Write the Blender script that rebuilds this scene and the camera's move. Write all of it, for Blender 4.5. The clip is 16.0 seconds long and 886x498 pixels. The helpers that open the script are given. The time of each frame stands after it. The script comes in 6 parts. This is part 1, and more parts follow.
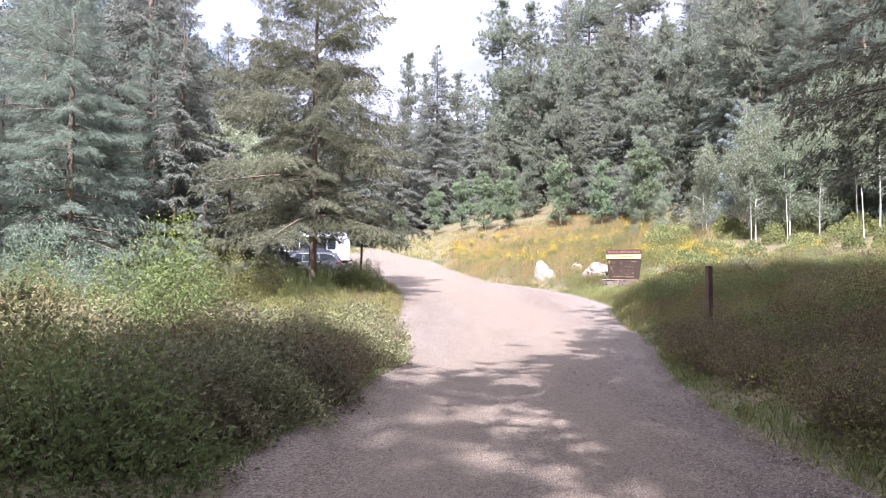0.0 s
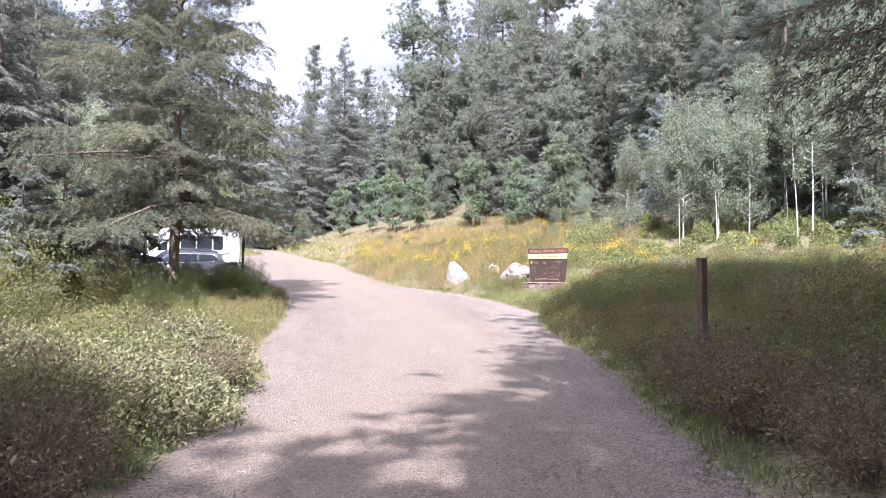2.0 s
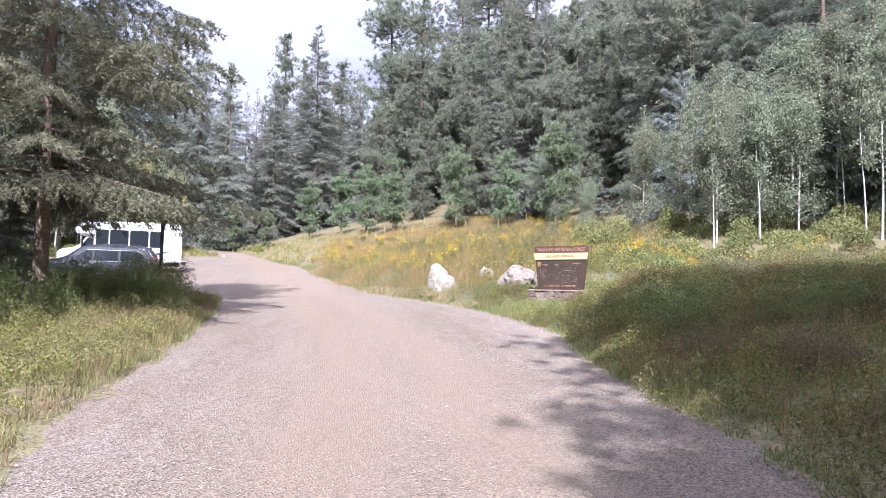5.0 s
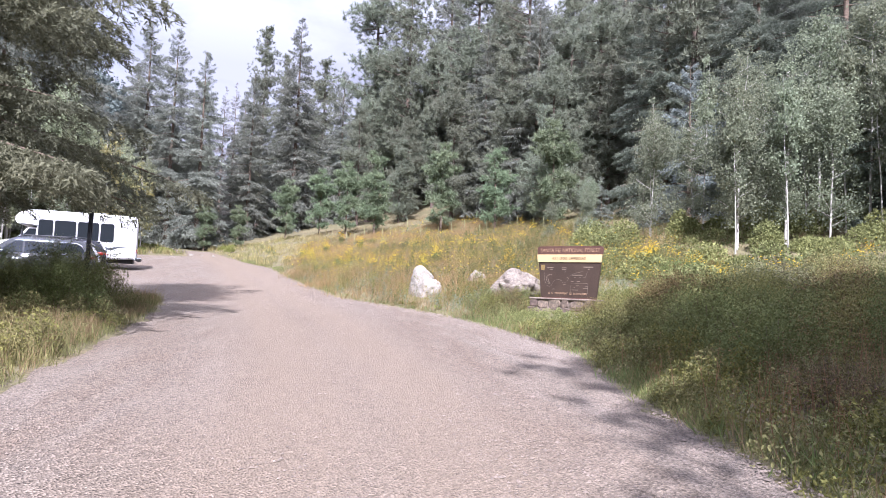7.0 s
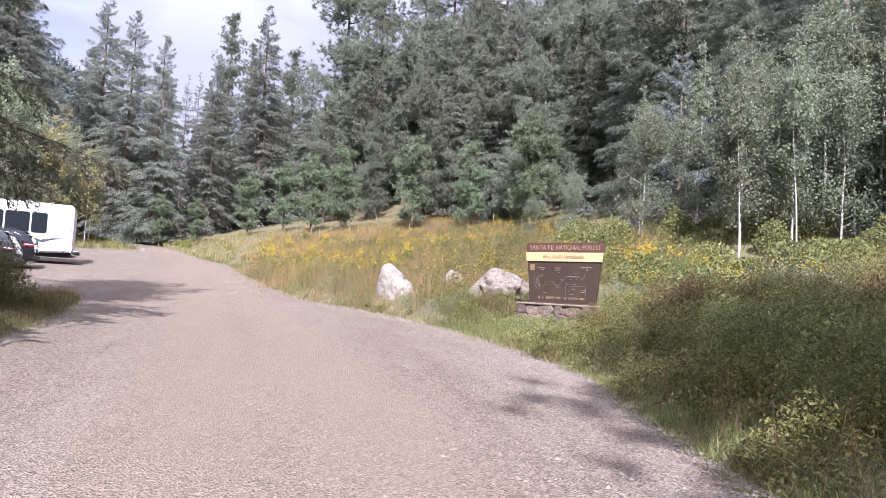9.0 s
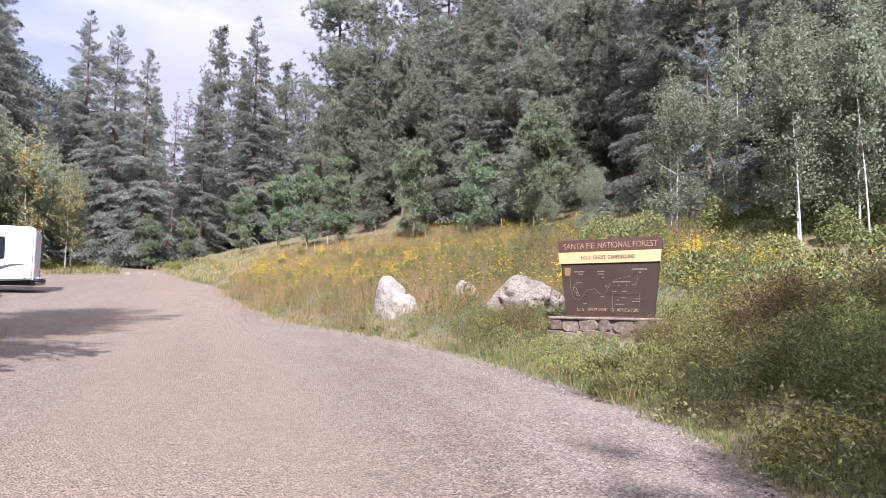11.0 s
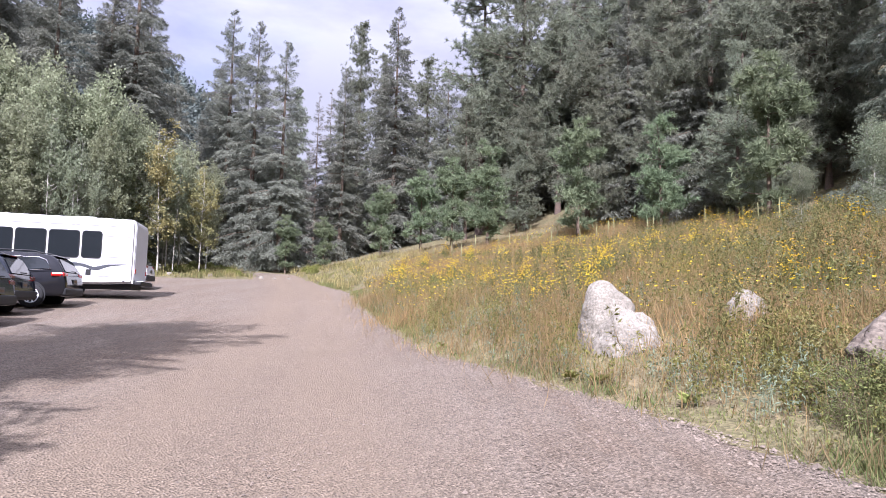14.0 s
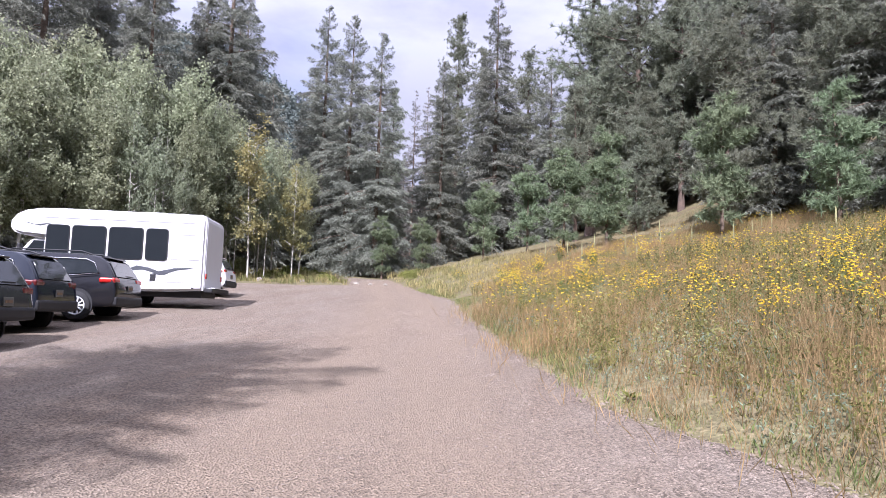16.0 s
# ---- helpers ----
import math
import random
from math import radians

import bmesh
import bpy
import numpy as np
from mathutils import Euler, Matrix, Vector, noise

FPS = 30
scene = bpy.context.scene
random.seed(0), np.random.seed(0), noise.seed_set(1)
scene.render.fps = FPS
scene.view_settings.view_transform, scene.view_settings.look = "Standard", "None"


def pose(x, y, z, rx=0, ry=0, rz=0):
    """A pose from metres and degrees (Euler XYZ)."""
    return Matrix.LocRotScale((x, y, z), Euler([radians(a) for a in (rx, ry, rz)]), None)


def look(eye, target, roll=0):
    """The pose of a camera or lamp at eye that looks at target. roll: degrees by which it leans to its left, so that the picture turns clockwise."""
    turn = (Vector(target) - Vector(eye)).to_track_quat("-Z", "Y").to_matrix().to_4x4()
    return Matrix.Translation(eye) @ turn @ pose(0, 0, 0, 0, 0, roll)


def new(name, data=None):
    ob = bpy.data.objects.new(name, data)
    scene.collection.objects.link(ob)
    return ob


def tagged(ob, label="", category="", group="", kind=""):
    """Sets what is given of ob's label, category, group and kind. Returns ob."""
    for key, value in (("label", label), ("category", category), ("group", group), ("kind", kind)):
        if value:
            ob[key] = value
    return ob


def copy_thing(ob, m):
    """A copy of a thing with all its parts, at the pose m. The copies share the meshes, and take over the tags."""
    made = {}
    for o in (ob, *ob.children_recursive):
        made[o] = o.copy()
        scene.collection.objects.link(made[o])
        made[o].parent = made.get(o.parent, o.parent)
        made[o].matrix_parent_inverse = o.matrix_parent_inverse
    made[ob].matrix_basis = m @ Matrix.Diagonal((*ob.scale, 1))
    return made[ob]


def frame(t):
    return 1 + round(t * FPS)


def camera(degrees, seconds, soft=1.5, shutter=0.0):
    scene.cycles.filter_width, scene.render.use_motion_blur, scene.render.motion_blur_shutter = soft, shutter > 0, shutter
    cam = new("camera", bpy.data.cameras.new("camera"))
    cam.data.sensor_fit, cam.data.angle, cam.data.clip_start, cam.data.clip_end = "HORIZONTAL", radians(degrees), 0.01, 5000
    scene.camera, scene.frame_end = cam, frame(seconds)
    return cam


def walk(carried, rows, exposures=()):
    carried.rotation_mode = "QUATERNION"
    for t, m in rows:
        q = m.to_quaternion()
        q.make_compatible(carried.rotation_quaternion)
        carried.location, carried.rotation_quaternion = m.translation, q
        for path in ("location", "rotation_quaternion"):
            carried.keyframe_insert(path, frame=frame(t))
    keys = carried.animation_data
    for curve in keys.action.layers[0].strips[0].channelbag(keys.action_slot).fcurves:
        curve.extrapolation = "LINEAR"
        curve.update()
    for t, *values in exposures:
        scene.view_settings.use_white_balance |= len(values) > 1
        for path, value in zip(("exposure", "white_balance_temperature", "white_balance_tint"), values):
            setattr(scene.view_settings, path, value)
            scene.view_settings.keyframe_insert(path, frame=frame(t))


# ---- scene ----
cam = camera(66.0, 16.0, 0.8)
PATH = [
    (0, (0.611, 1.467, 1.166), (0.567, 3.466, 1.232), 0.6),
    (0.5, (0.694, 2.759, 1.108), (0.72, 4.757, 1.184), 0.6),
    (1, (0.78, 3.979, 1.061), (0.883, 5.975, 1.14), 0.7),
    (1.5, (0.927, 5.149, 1.056), (1.092, 7.141, 1.134), 0.6),
    (2, (1.077, 6.311, 1.04), (1.292, 8.298, 1.123), 0.5),
    (2.5, (1.194, 7.469, 1.012), (1.439, 9.452, 1.099), 0.4),
    (3, (1.282, 8.643, 0.992), (1.546, 10.624, 1.082), 0.4),
    (3.5, (1.338, 9.829, 0.944), (1.608, 11.808, 1.04), 0.7),
    (4, (1.463, 10.919, 0.972), (1.732, 12.899, 1.072), 0.7),
    (4.2, (1.49, 11.4, 0.99), (1.762, 13.379, 1.089), 0.8),
    (6.3, (1.921, 15.749, 0.885), (2.221, 17.722, 1.015), 1.6),
    (6.5, (1.929, 16.096, 0.887), (2.24, 18.067, 1.02), 1.7),
    (7, (2.067, 16.908, 0.87), (2.4, 18.876, 0.999), 2.4),
    (7.5, (2.174, 17.671, 0.875), (2.537, 19.634, 1.008), 3.0),
    (8, (2.312, 18.387, 0.882), (2.7, 20.344, 1.016), 3.2),
    (8.5, (2.398, 19.097, 0.866), (2.805, 21.05, 1.002), 3.4),
    (8.7, (2.423, 19.388, 0.883), (2.838, 21.34, 1.018), 3.4),
    (10.8, (3.037, 22.836, 1.01), (3.453, 24.785, 1.176), 0.8),
    (11, (3.098, 23.319, 1.015), (3.509, 25.269, 1.185), 0.7),
    (11.5, (3.193, 24.535, 1.047), (3.587, 26.488, 1.217), 0.5),
    (12, (3.243, 25.929, 1.086), (3.579, 27.893, 1.256), 0.4),
    (12.5, (3.198, 27.267, 1.128), (3.457, 29.243, 1.304), 0.7),
    (13, (3.159, 28.552, 1.187), (3.331, 30.536, 1.366), 1.0),
    (13.5, (3.023, 29.836, 1.222), (3.115, 31.825, 1.408), 1.4),
    (14, (2.864, 31.192, 1.301), (2.871, 33.184, 1.482), 1.6),
    (14.5, (2.608, 32.516, 1.356), (2.53, 34.506, 1.537), 1.8),
    (15, (2.344, 33.807, 1.41), (2.18, 35.792, 1.595), 1.9),
    (15.5, (2.076, 35.04, 1.459), (1.847, 37.018, 1.644), 2.1),
    (16, (1.817, 36.205, 1.527), (1.546, 38.178, 1.715), 1.9),
]
EXPOSURES = [(0.0, 2.44, 5560, 24), (3.0, 2.30, 5420, 23), (6.0, 2.06, 5440, 24), (12.0, 1.76, 5650, 25), (16.0, 1.71, 5580, 25)]
walk(cam, [(t, look(eye, target, roll)) for t, eye, target, roll in PATH], EXPOSURES)

# ---- sun, sky ----
SHADE = Vector((0.13, 0.99, 0)).normalized()          # the way that shadows fall
ELEV = radians(44)
sun = new("sun", bpy.data.lights.new("sun", "SUN"))
sun.data.energy, sun.data.angle, sun.data.color = 4.0, radians(0.6), (1.0, 0.95, 0.87)
sun_from = -SHADE * math.cos(ELEV) + Vector((0, 0, math.sin(ELEV)))
sun.matrix_world = look(sun_from * 60, (0, 0, 0))

world = bpy.data.worlds.new("sky")
scene.world = world
world.use_nodes = True
wn, wl = world.node_tree.nodes, world.node_tree.links
wn.clear()
sky = wn.new("ShaderNodeTexSky")
sky.sky_type, sky.sun_disc = "NISHITA", False
sky.sun_elevation, sky.sun_rotation = ELEV, math.atan2(sun_from.x, sun_from.y)
sky.dust_density, sky.altitude = 2.0, 2500
bg_sky, bg_cloud, mix_bg, w_out = wn.new("ShaderNodeBackground"), wn.new("ShaderNodeBackground"), wn.new("ShaderNodeMixShader"), wn.new("ShaderNodeOutputWorld")
bg_sky.inputs["Strength"].default_value = 0.13
wl.new(sky.outputs[0], bg_sky.inputs["Color"])
coord, stretch = wn.new("ShaderNodeTexCoord"), wn.new("ShaderNodeMapping")
stretch.inputs["Scale"].default_value = (1.0, 1.0, 2.6)
wl.new(coord.outputs["Generated"], stretch.inputs["Vector"])


def world_noise(scale, detail):
    n = wn.new("ShaderNodeTexNoise")
    n.inputs["Scale"].default_value, n.inputs["Detail"].default_value, n.inputs["Roughness"].default_value = scale, detail, 0.55
    wl.new(stretch.outputs[0], n.inputs["Vector"])
    return n


def world_ramp(source, a, ca, b, cb):
    r = wn.new("ShaderNodeValToRGB")
    r.color_ramp.elements[0].position, r.color_ramp.elements[0].color = a, (*ca, 1)
    r.color_ramp.elements[1].position, r.color_ramp.elements[1].color = b, (*cb, 1)
    wl.new(source, r.inputs[0])
    return r


cover = world_ramp(world_noise(2.2, 6).outputs[0], 0.30, (0.80, 0.80, 0.80), 0.50, (1, 1, 1))
tone = world_ramp(world_noise(3.4, 8).outputs[0], 0.38, (0.56, 0.56, 0.63), 0.60, (0.82, 0.82, 0.86))
wl.new(tone.outputs[0], bg_cloud.inputs["Color"])
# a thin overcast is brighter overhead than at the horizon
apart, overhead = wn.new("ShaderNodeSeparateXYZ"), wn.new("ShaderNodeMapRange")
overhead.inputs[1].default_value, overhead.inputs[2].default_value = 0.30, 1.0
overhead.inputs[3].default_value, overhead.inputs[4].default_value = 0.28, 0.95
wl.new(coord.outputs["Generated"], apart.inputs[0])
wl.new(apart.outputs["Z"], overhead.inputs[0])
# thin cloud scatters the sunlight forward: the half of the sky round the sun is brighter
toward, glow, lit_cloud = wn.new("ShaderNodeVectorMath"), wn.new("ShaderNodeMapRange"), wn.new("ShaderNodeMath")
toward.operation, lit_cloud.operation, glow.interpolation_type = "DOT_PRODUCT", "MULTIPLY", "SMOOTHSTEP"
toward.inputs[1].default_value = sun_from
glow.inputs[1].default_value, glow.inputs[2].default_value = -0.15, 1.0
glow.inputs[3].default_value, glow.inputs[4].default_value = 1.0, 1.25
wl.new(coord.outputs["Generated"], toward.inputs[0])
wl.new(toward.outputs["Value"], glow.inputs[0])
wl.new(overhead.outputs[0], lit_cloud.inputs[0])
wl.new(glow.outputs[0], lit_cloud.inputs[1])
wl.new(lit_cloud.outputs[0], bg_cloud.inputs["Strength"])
wl.new(cover.outputs[0], mix_bg.inputs[0])
wl.new(bg_sky.outputs[0], mix_bg.inputs[1])
wl.new(bg_cloud.outputs[0], mix_bg.inputs[2])
wl.new(mix_bg.outputs[0], w_out.inputs["Surface"])


# ---- materials ----
def material(name, color, rough=0.8, metal=0.0, spread=0.25, scale=4.0, fine=40.0, bump=0.3, second=None, island=0.0, thin=0.0, each=0.0, spec=0.3, hue=0.0):
    """Two scales of noise over a base colour; island: variation from piece to piece of a mesh; each: from object to object; thin: light that passes through."""
    m = bpy.data.materials.new(name)
    m.use_nodes = True
    n, l = m.node_tree.nodes, m.node_tree.links
    b = n["Principled BSDF"]
    b.inputs["Roughness"].default_value, b.inputs["Metallic"].default_value = rough, metal
    b.inputs["Specular IOR Level"].default_value = spec
    co = n.new("ShaderNodeTexCoord")
    big, small = n.new("ShaderNodeTexNoise"), n.new("ShaderNodeTexNoise")
    for tex, s in ((big, scale), (small, fine)):
        tex.inputs["Scale"].default_value, tex.inputs["Detail"].default_value = s, 5
        l.new(co.outputs["Object"], tex.inputs["Vector"])
    ramp = n.new("ShaderNodeValToRGB")
    other = second or tuple(c * (1 - spread) for c in color)
    ramp.color_ramp.elements[0].position, ramp.color_ramp.elements[0].color = 0.35, (*other, 1)
    ramp.color_ramp.elements[1].position, ramp.color_ramp.elements[1].color = 0.65, (*color, 1)
    l.new(big.outputs[0], ramp.inputs[0])
    value = n.new("ShaderNodeMapRange")
    value.inputs[1].default_value, value.inputs[2].default_value = 0.25, 0.75
    value.inputs[3].default_value, value.inputs[4].default_value = 1 - spread, 1 + spread
    l.new(small.outputs[0], value.inputs[0])
    hsv = n.new("ShaderNodeHueSaturation")
    l.new(ramp.outputs[0], hsv.inputs["Color"])
    strength = value.outputs[0]
    for amount, node, socket in ((island, "ShaderNodeNewGeometry", "Random Per Island"), (each, "ShaderNodeObjectInfo", "Random")):
        if amount:
            src, mr, mul = n.new(node), n.new("ShaderNodeMapRange"), n.new("ShaderNodeMath")
            mr.inputs[3].default_value, mr.inputs[4].default_value = 1 - amount, 1 + amount
            mul.operation = "MULTIPLY"
            l.new(src.outputs[socket], mr.inputs[0])
            l.new(mr.outputs[0], mul.inputs[0])
            l.new(strength, mul.inputs[1])
            strength = mul.outputs[0]
            if hue:
                hr = n.new("ShaderNodeMapRange")
                hr.inputs[3].default_value, hr.inputs[4].default_value = 0.5 - hue, 0.5 + hue
                l.new(src.outputs[socket], hr.inputs[0])
                l.new(hr.outputs[0], hsv.inputs["Hue"])
    l.new(strength, hsv.inputs["Value"])
    l.new(hsv.outputs[0], b.inputs["Base Color"])
    if bump:
        bp = n.new("ShaderNodeBump")
        bp.inputs["Strength"].default_value, bp.inputs["Distance"].default_value = bump, 0.02
        l.new(small.outputs[0], bp.inputs["Height"])
        l.new(bp.outputs[0], b.inputs["Normal"])
    if thin:
        t, mx = n.new("ShaderNodeBsdfTranslucent"), n.new("ShaderNodeMixShader")
        mx.inputs[0].default_value = thin
        l.new(hsv.outputs[0], t.inputs["Color"])
        l.new(b.outputs[0], mx.inputs[1])
        l.new(t.outputs[0], mx.inputs[2])
        l.new(mx.outputs[0], n["Material Output"].inputs["Surface"])
    return m


def leafy(name, color, second, island=0.35, thin=0.3, hue=0.02, rough=0.65):
    return material(name, color, rough, scale=0.35, fine=3, bump=0, second=second, island=island, thin=thin, each=0.15, spec=0.06, hue=hue, spread=0.2)


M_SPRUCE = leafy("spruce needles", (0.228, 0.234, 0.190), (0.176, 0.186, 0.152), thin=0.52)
# darker than M_SPRUCE: the dim light on the near trees is in the colour
M_SPRUCE_NEAR = leafy("grey-green spruce needles darkened for shade", (0.158, 0.148, 0.098), (0.112, 0.111, 0.076), thin=0.52)
M_BLUE = leafy("blue spruce needles", (0.235, 0.262, 0.238), (0.180, 0.205, 0.188), thin=0.45)
# a darker spruce green, with the side trees' shade put into it
M_SIDE = leafy("green spruce needles with shade in the colour", (0.190, 0.215, 0.162), (0.145, 0.168, 0.130), thin=0.5)
M_SNAG = leafy("sparse grey needles", (0.20, 0.19, 0.165), (0.15, 0.145, 0.125))
M_PINE = leafy("pine needles", (0.256, 0.272, 0.196), (0.204, 0.224, 0.164), thin=0.55)
M_YOUNG = leafy("young pine needles", (0.212, 0.250, 0.146), (0.165, 0.205, 0.122), thin=0.42)
M_FIR_FAR = leafy("far conifer crowns", (0.120, 0.140, 0.126), (0.095, 0.115, 0.105), thin=0.25)
M_ASPEN = leafy("aspen leaves", (0.235, 0.258, 0.168), (0.185, 0.208, 0.138), thin=0.5, island=0.3)
M_ASPEN_L = leafy("grey-olive aspen leaves", (0.285, 0.300, 0.190), (0.220, 0.240, 0.150), thin=0.5, island=0.42)
M_ASPEN_Y = leafy("turning aspen leaves", (0.29, 0.255, 0.105), (0.20, 0.20, 0.095), thin=0.35)
M_BUSH = leafy("bush leaves", (0.160, 0.166, 0.061), (0.117, 0.130, 0.049), hue=0.03)
M_BUSH_DRY = leafy("drying bush leaves", (0.205, 0.172, 0.075), (0.142, 0.136, 0.062), hue=0.035, island=0.5)
M_BUSH_PALE = leafy("pale dusty leaves", (0.186, 0.170, 0.092), (0.132, 0.128, 0.070), hue=0.03, island=0.45)
M_MEADOW = leafy("grey-green meadow leaves", (0.218, 0.189, 0.089), (0.165, 0.142, 0.067), hue=0.03, island=0.35)
M_WEED = leafy("pale weed leaves", (0.198, 0.203, 0.059), (0.144, 0.160, 0.052), hue=0.03, island=0.4)
# lighter than M_BUSH: the sunlit look is put into this leaf colour
M_SUN_BUSH = leafy("olive leaves with sunlight in the colour", (0.206, 0.173, 0.066), (0.147, 0.134, 0.053), hue=0.03, island=0.5)
M_LOW = leafy("fine weed leaves", (0.189, 0.182, 0.071), (0.141, 0.144, 0.059), hue=0.035, island=0.45)
M_BUSH_YEL = leafy("yellow-green leaves", (0.24, 0.275, 0.06), (0.15, 0.20, 0.055))
M_WILLOW = leafy("grey willow leaves", (0.21, 0.24, 0.165), (0.155, 0.19, 0.125))
M_GRASS = leafy("green grass", (0.169, 0.200, 0.071), (0.125, 0.165, 0.058), hue=0.02, thin=0.45)
M_STRAW = leafy("dry grass", (0.298, 0.233, 0.117), (0.218, 0.174, 0.087), hue=0.02, island=0.4, thin=0.45)
M_RUST = leafy("rust-coloured seed heads", (0.271, 0.165, 0.089), (0.203, 0.134, 0.075), hue=0.02, thin=0.45)
M_YELLOW = leafy("yellow petals", (0.74, 0.55, 0.045), (0.62, 0.44, 0.035), island=0.2, hue=0.01)
M_STALK = material("pale mullein stalk", (0.33, 0.32, 0.16), 0.9, spread=0.3, scale=3, fine=60)
M_BARK = material("grey-brown conifer bark", (0.155, 0.115, 0.085), 0.95, spread=0.4, scale=2.0, fine=18, bump=1.0)
M_BARK_RED = material("orange-brown pine bark", (0.125, 0.088, 0.068), 0.95, spread=0.4, scale=1.5, fine=14, bump=1.0, second=(0.09, 0.068, 0.056))
M_WHITE_BARK = material("white aspen bark", (0.44, 0.42, 0.37), 0.8, spread=0.2, scale=5.0, fine=22, bump=0.4, second=(0.32, 0.30, 0.27))
M_TWIG = material("brown twigs", (0.14, 0.10, 0.07), 0.9, spread=0.3, bump=0)
M_TWIG_PALE = material("reddish-grey twigs", (0.175, 0.120, 0.092), 0.9, spread=0.35, bump=0, island=0.35)
M_GRANITE = material("pale granite", (0.245, 0.224, 0.186), 0.92, spread=0.42, scale=3.2, fine=26, bump=1.0, second=(0.165, 0.148, 0.122))
M_GRANITE_DARK = material("weathered granite", (0.180, 0.152, 0.122), 0.92, spread=0.55, scale=3.5, fine=24, bump=1.0, second=(0.120, 0.098, 0.080))
M_STONE = material("masonry stone", (0.158, 0.118, 0.088), 0.9, spread=0.45, scale=7, fine=16, bump=0.8, each=0.35, second=(0.105, 0.082, 0.064), hue=0.02)
M_MORTAR = material("grey mortar", (0.175, 0.142, 0.115), 0.95, spread=0.2, fine=70, bump=0.6)
M_CAP = material("grey concrete cap", (0.205, 0.165, 0.130), 0.9, spread=0.35, fine=30, bump=0.5)
M_SIGN = material("dark brown sign paint", (0.050, 0.033, 0.023), 0.55, spread=0.25, scale=2, fine=30, bump=0.15)
M_SIGN_TOP = material("brown sign board", (0.085, 0.042, 0.030), 0.6, spread=0.25, scale=2, fine=30, bump=0.15)
M_CREAM = material("cream sign band", (0.46, 0.345, 0.175), 0.6, spread=0.08, scale=1.5, fine=30, bump=0.1)
M_LETTER = material("worn tan routed letters", (0.36, 0.245, 0.145), 0.7, spread=0.35, scale=9, fine=60, bump=0, second=(0.17, 0.105, 0.07))
M_MAP = material("worn map lines", (0.19, 0.15, 0.115), 0.7, spread=0.3, bump=0)
M_LETTER_BR = material("worn brown letters", (0.10, 0.060, 0.040), 0.7, spread=0.3, scale=9, fine=60, bump=0, second=(0.22, 0.15, 0.085))
M_POST = material("weathered brown wood post", (0.135, 0.085, 0.065), 0.85, spread=0.4, scale=5, fine=35, bump=0.8)
M_WHITE = material("white bus paint", (0.58, 0.58, 0.59), 0.35, spread=0.03, scale=1, fine=8, bump=0, spec=0.5)
# duller than the bus white: the rear's shade is put into this grey
M_BUS_REAR = material("rear panel greyed for shade", (0.50, 0.50, 0.51), 0.5, spread=0.05, scale=1, bump=0)
M_SEAM = material("grey seam trim", (0.35, 0.35, 0.36), 0.6, bump=0)
M_GLASS = material("tinted glass", (0.016, 0.019, 0.022), 0.04, spread=0.05, bump=0, spec=0.6)
M_RUBBER = material("black rubber", (0.022, 0.022, 0.023), 0.8, spread=0.2, bump=0.2)
M_BLACK = material("black plastic", (0.02, 0.02, 0.022), 0.6, spread=0.15, bump=0.1)
M_ALLOY = material("silver alloy", (0.66, 0.67, 0.68), 0.4, 0.35, spread=0.08, bump=0)
M_CHROME = material("bright trim", (0.80, 0.80, 0.82), 0.15, 0.9, spread=0.03, bump=0)
M_RED = material("red lens", (0.36, 0.016, 0.012), 0.2, spread=0.1, bump=0, spec=0.6)
M_RED_DARK = material("smoked red lens", (0.10, 0.012, 0.012), 0.25, spread=0.1, bump=0, spec=0.5)
M_LENS = material("clear lens", (0.65, 0.65, 0.66), 0.15, spread=0.1, bump=0, spec=0.6)
M_PLATE = material("number plate", (0.10, 0.10, 0.09), 0.5, spread=0.1, bump=0)
M_GRAPHIC = material("dark grey swoosh film", (0.07, 0.075, 0.085), 0.4, bump=0)


def paint(name, color, metal=0.05):
    return material(name, color, 0.1, metal, spread=0.06, scale=1.2, fine=9, bump=0, spec=0.4)


M_NAVY = paint("dark charcoal car paint", (0.014, 0.014, 0.017))
M_BLUE_CAR = paint("dark blue car paint", (0.014, 0.017, 0.026))
M_GREY_CAR = paint("dark grey car paint", (0.040, 0.041, 0.043))
M_WHITE_CAR = paint("white car paint", (0.75, 0.75, 0.76), 0.0)


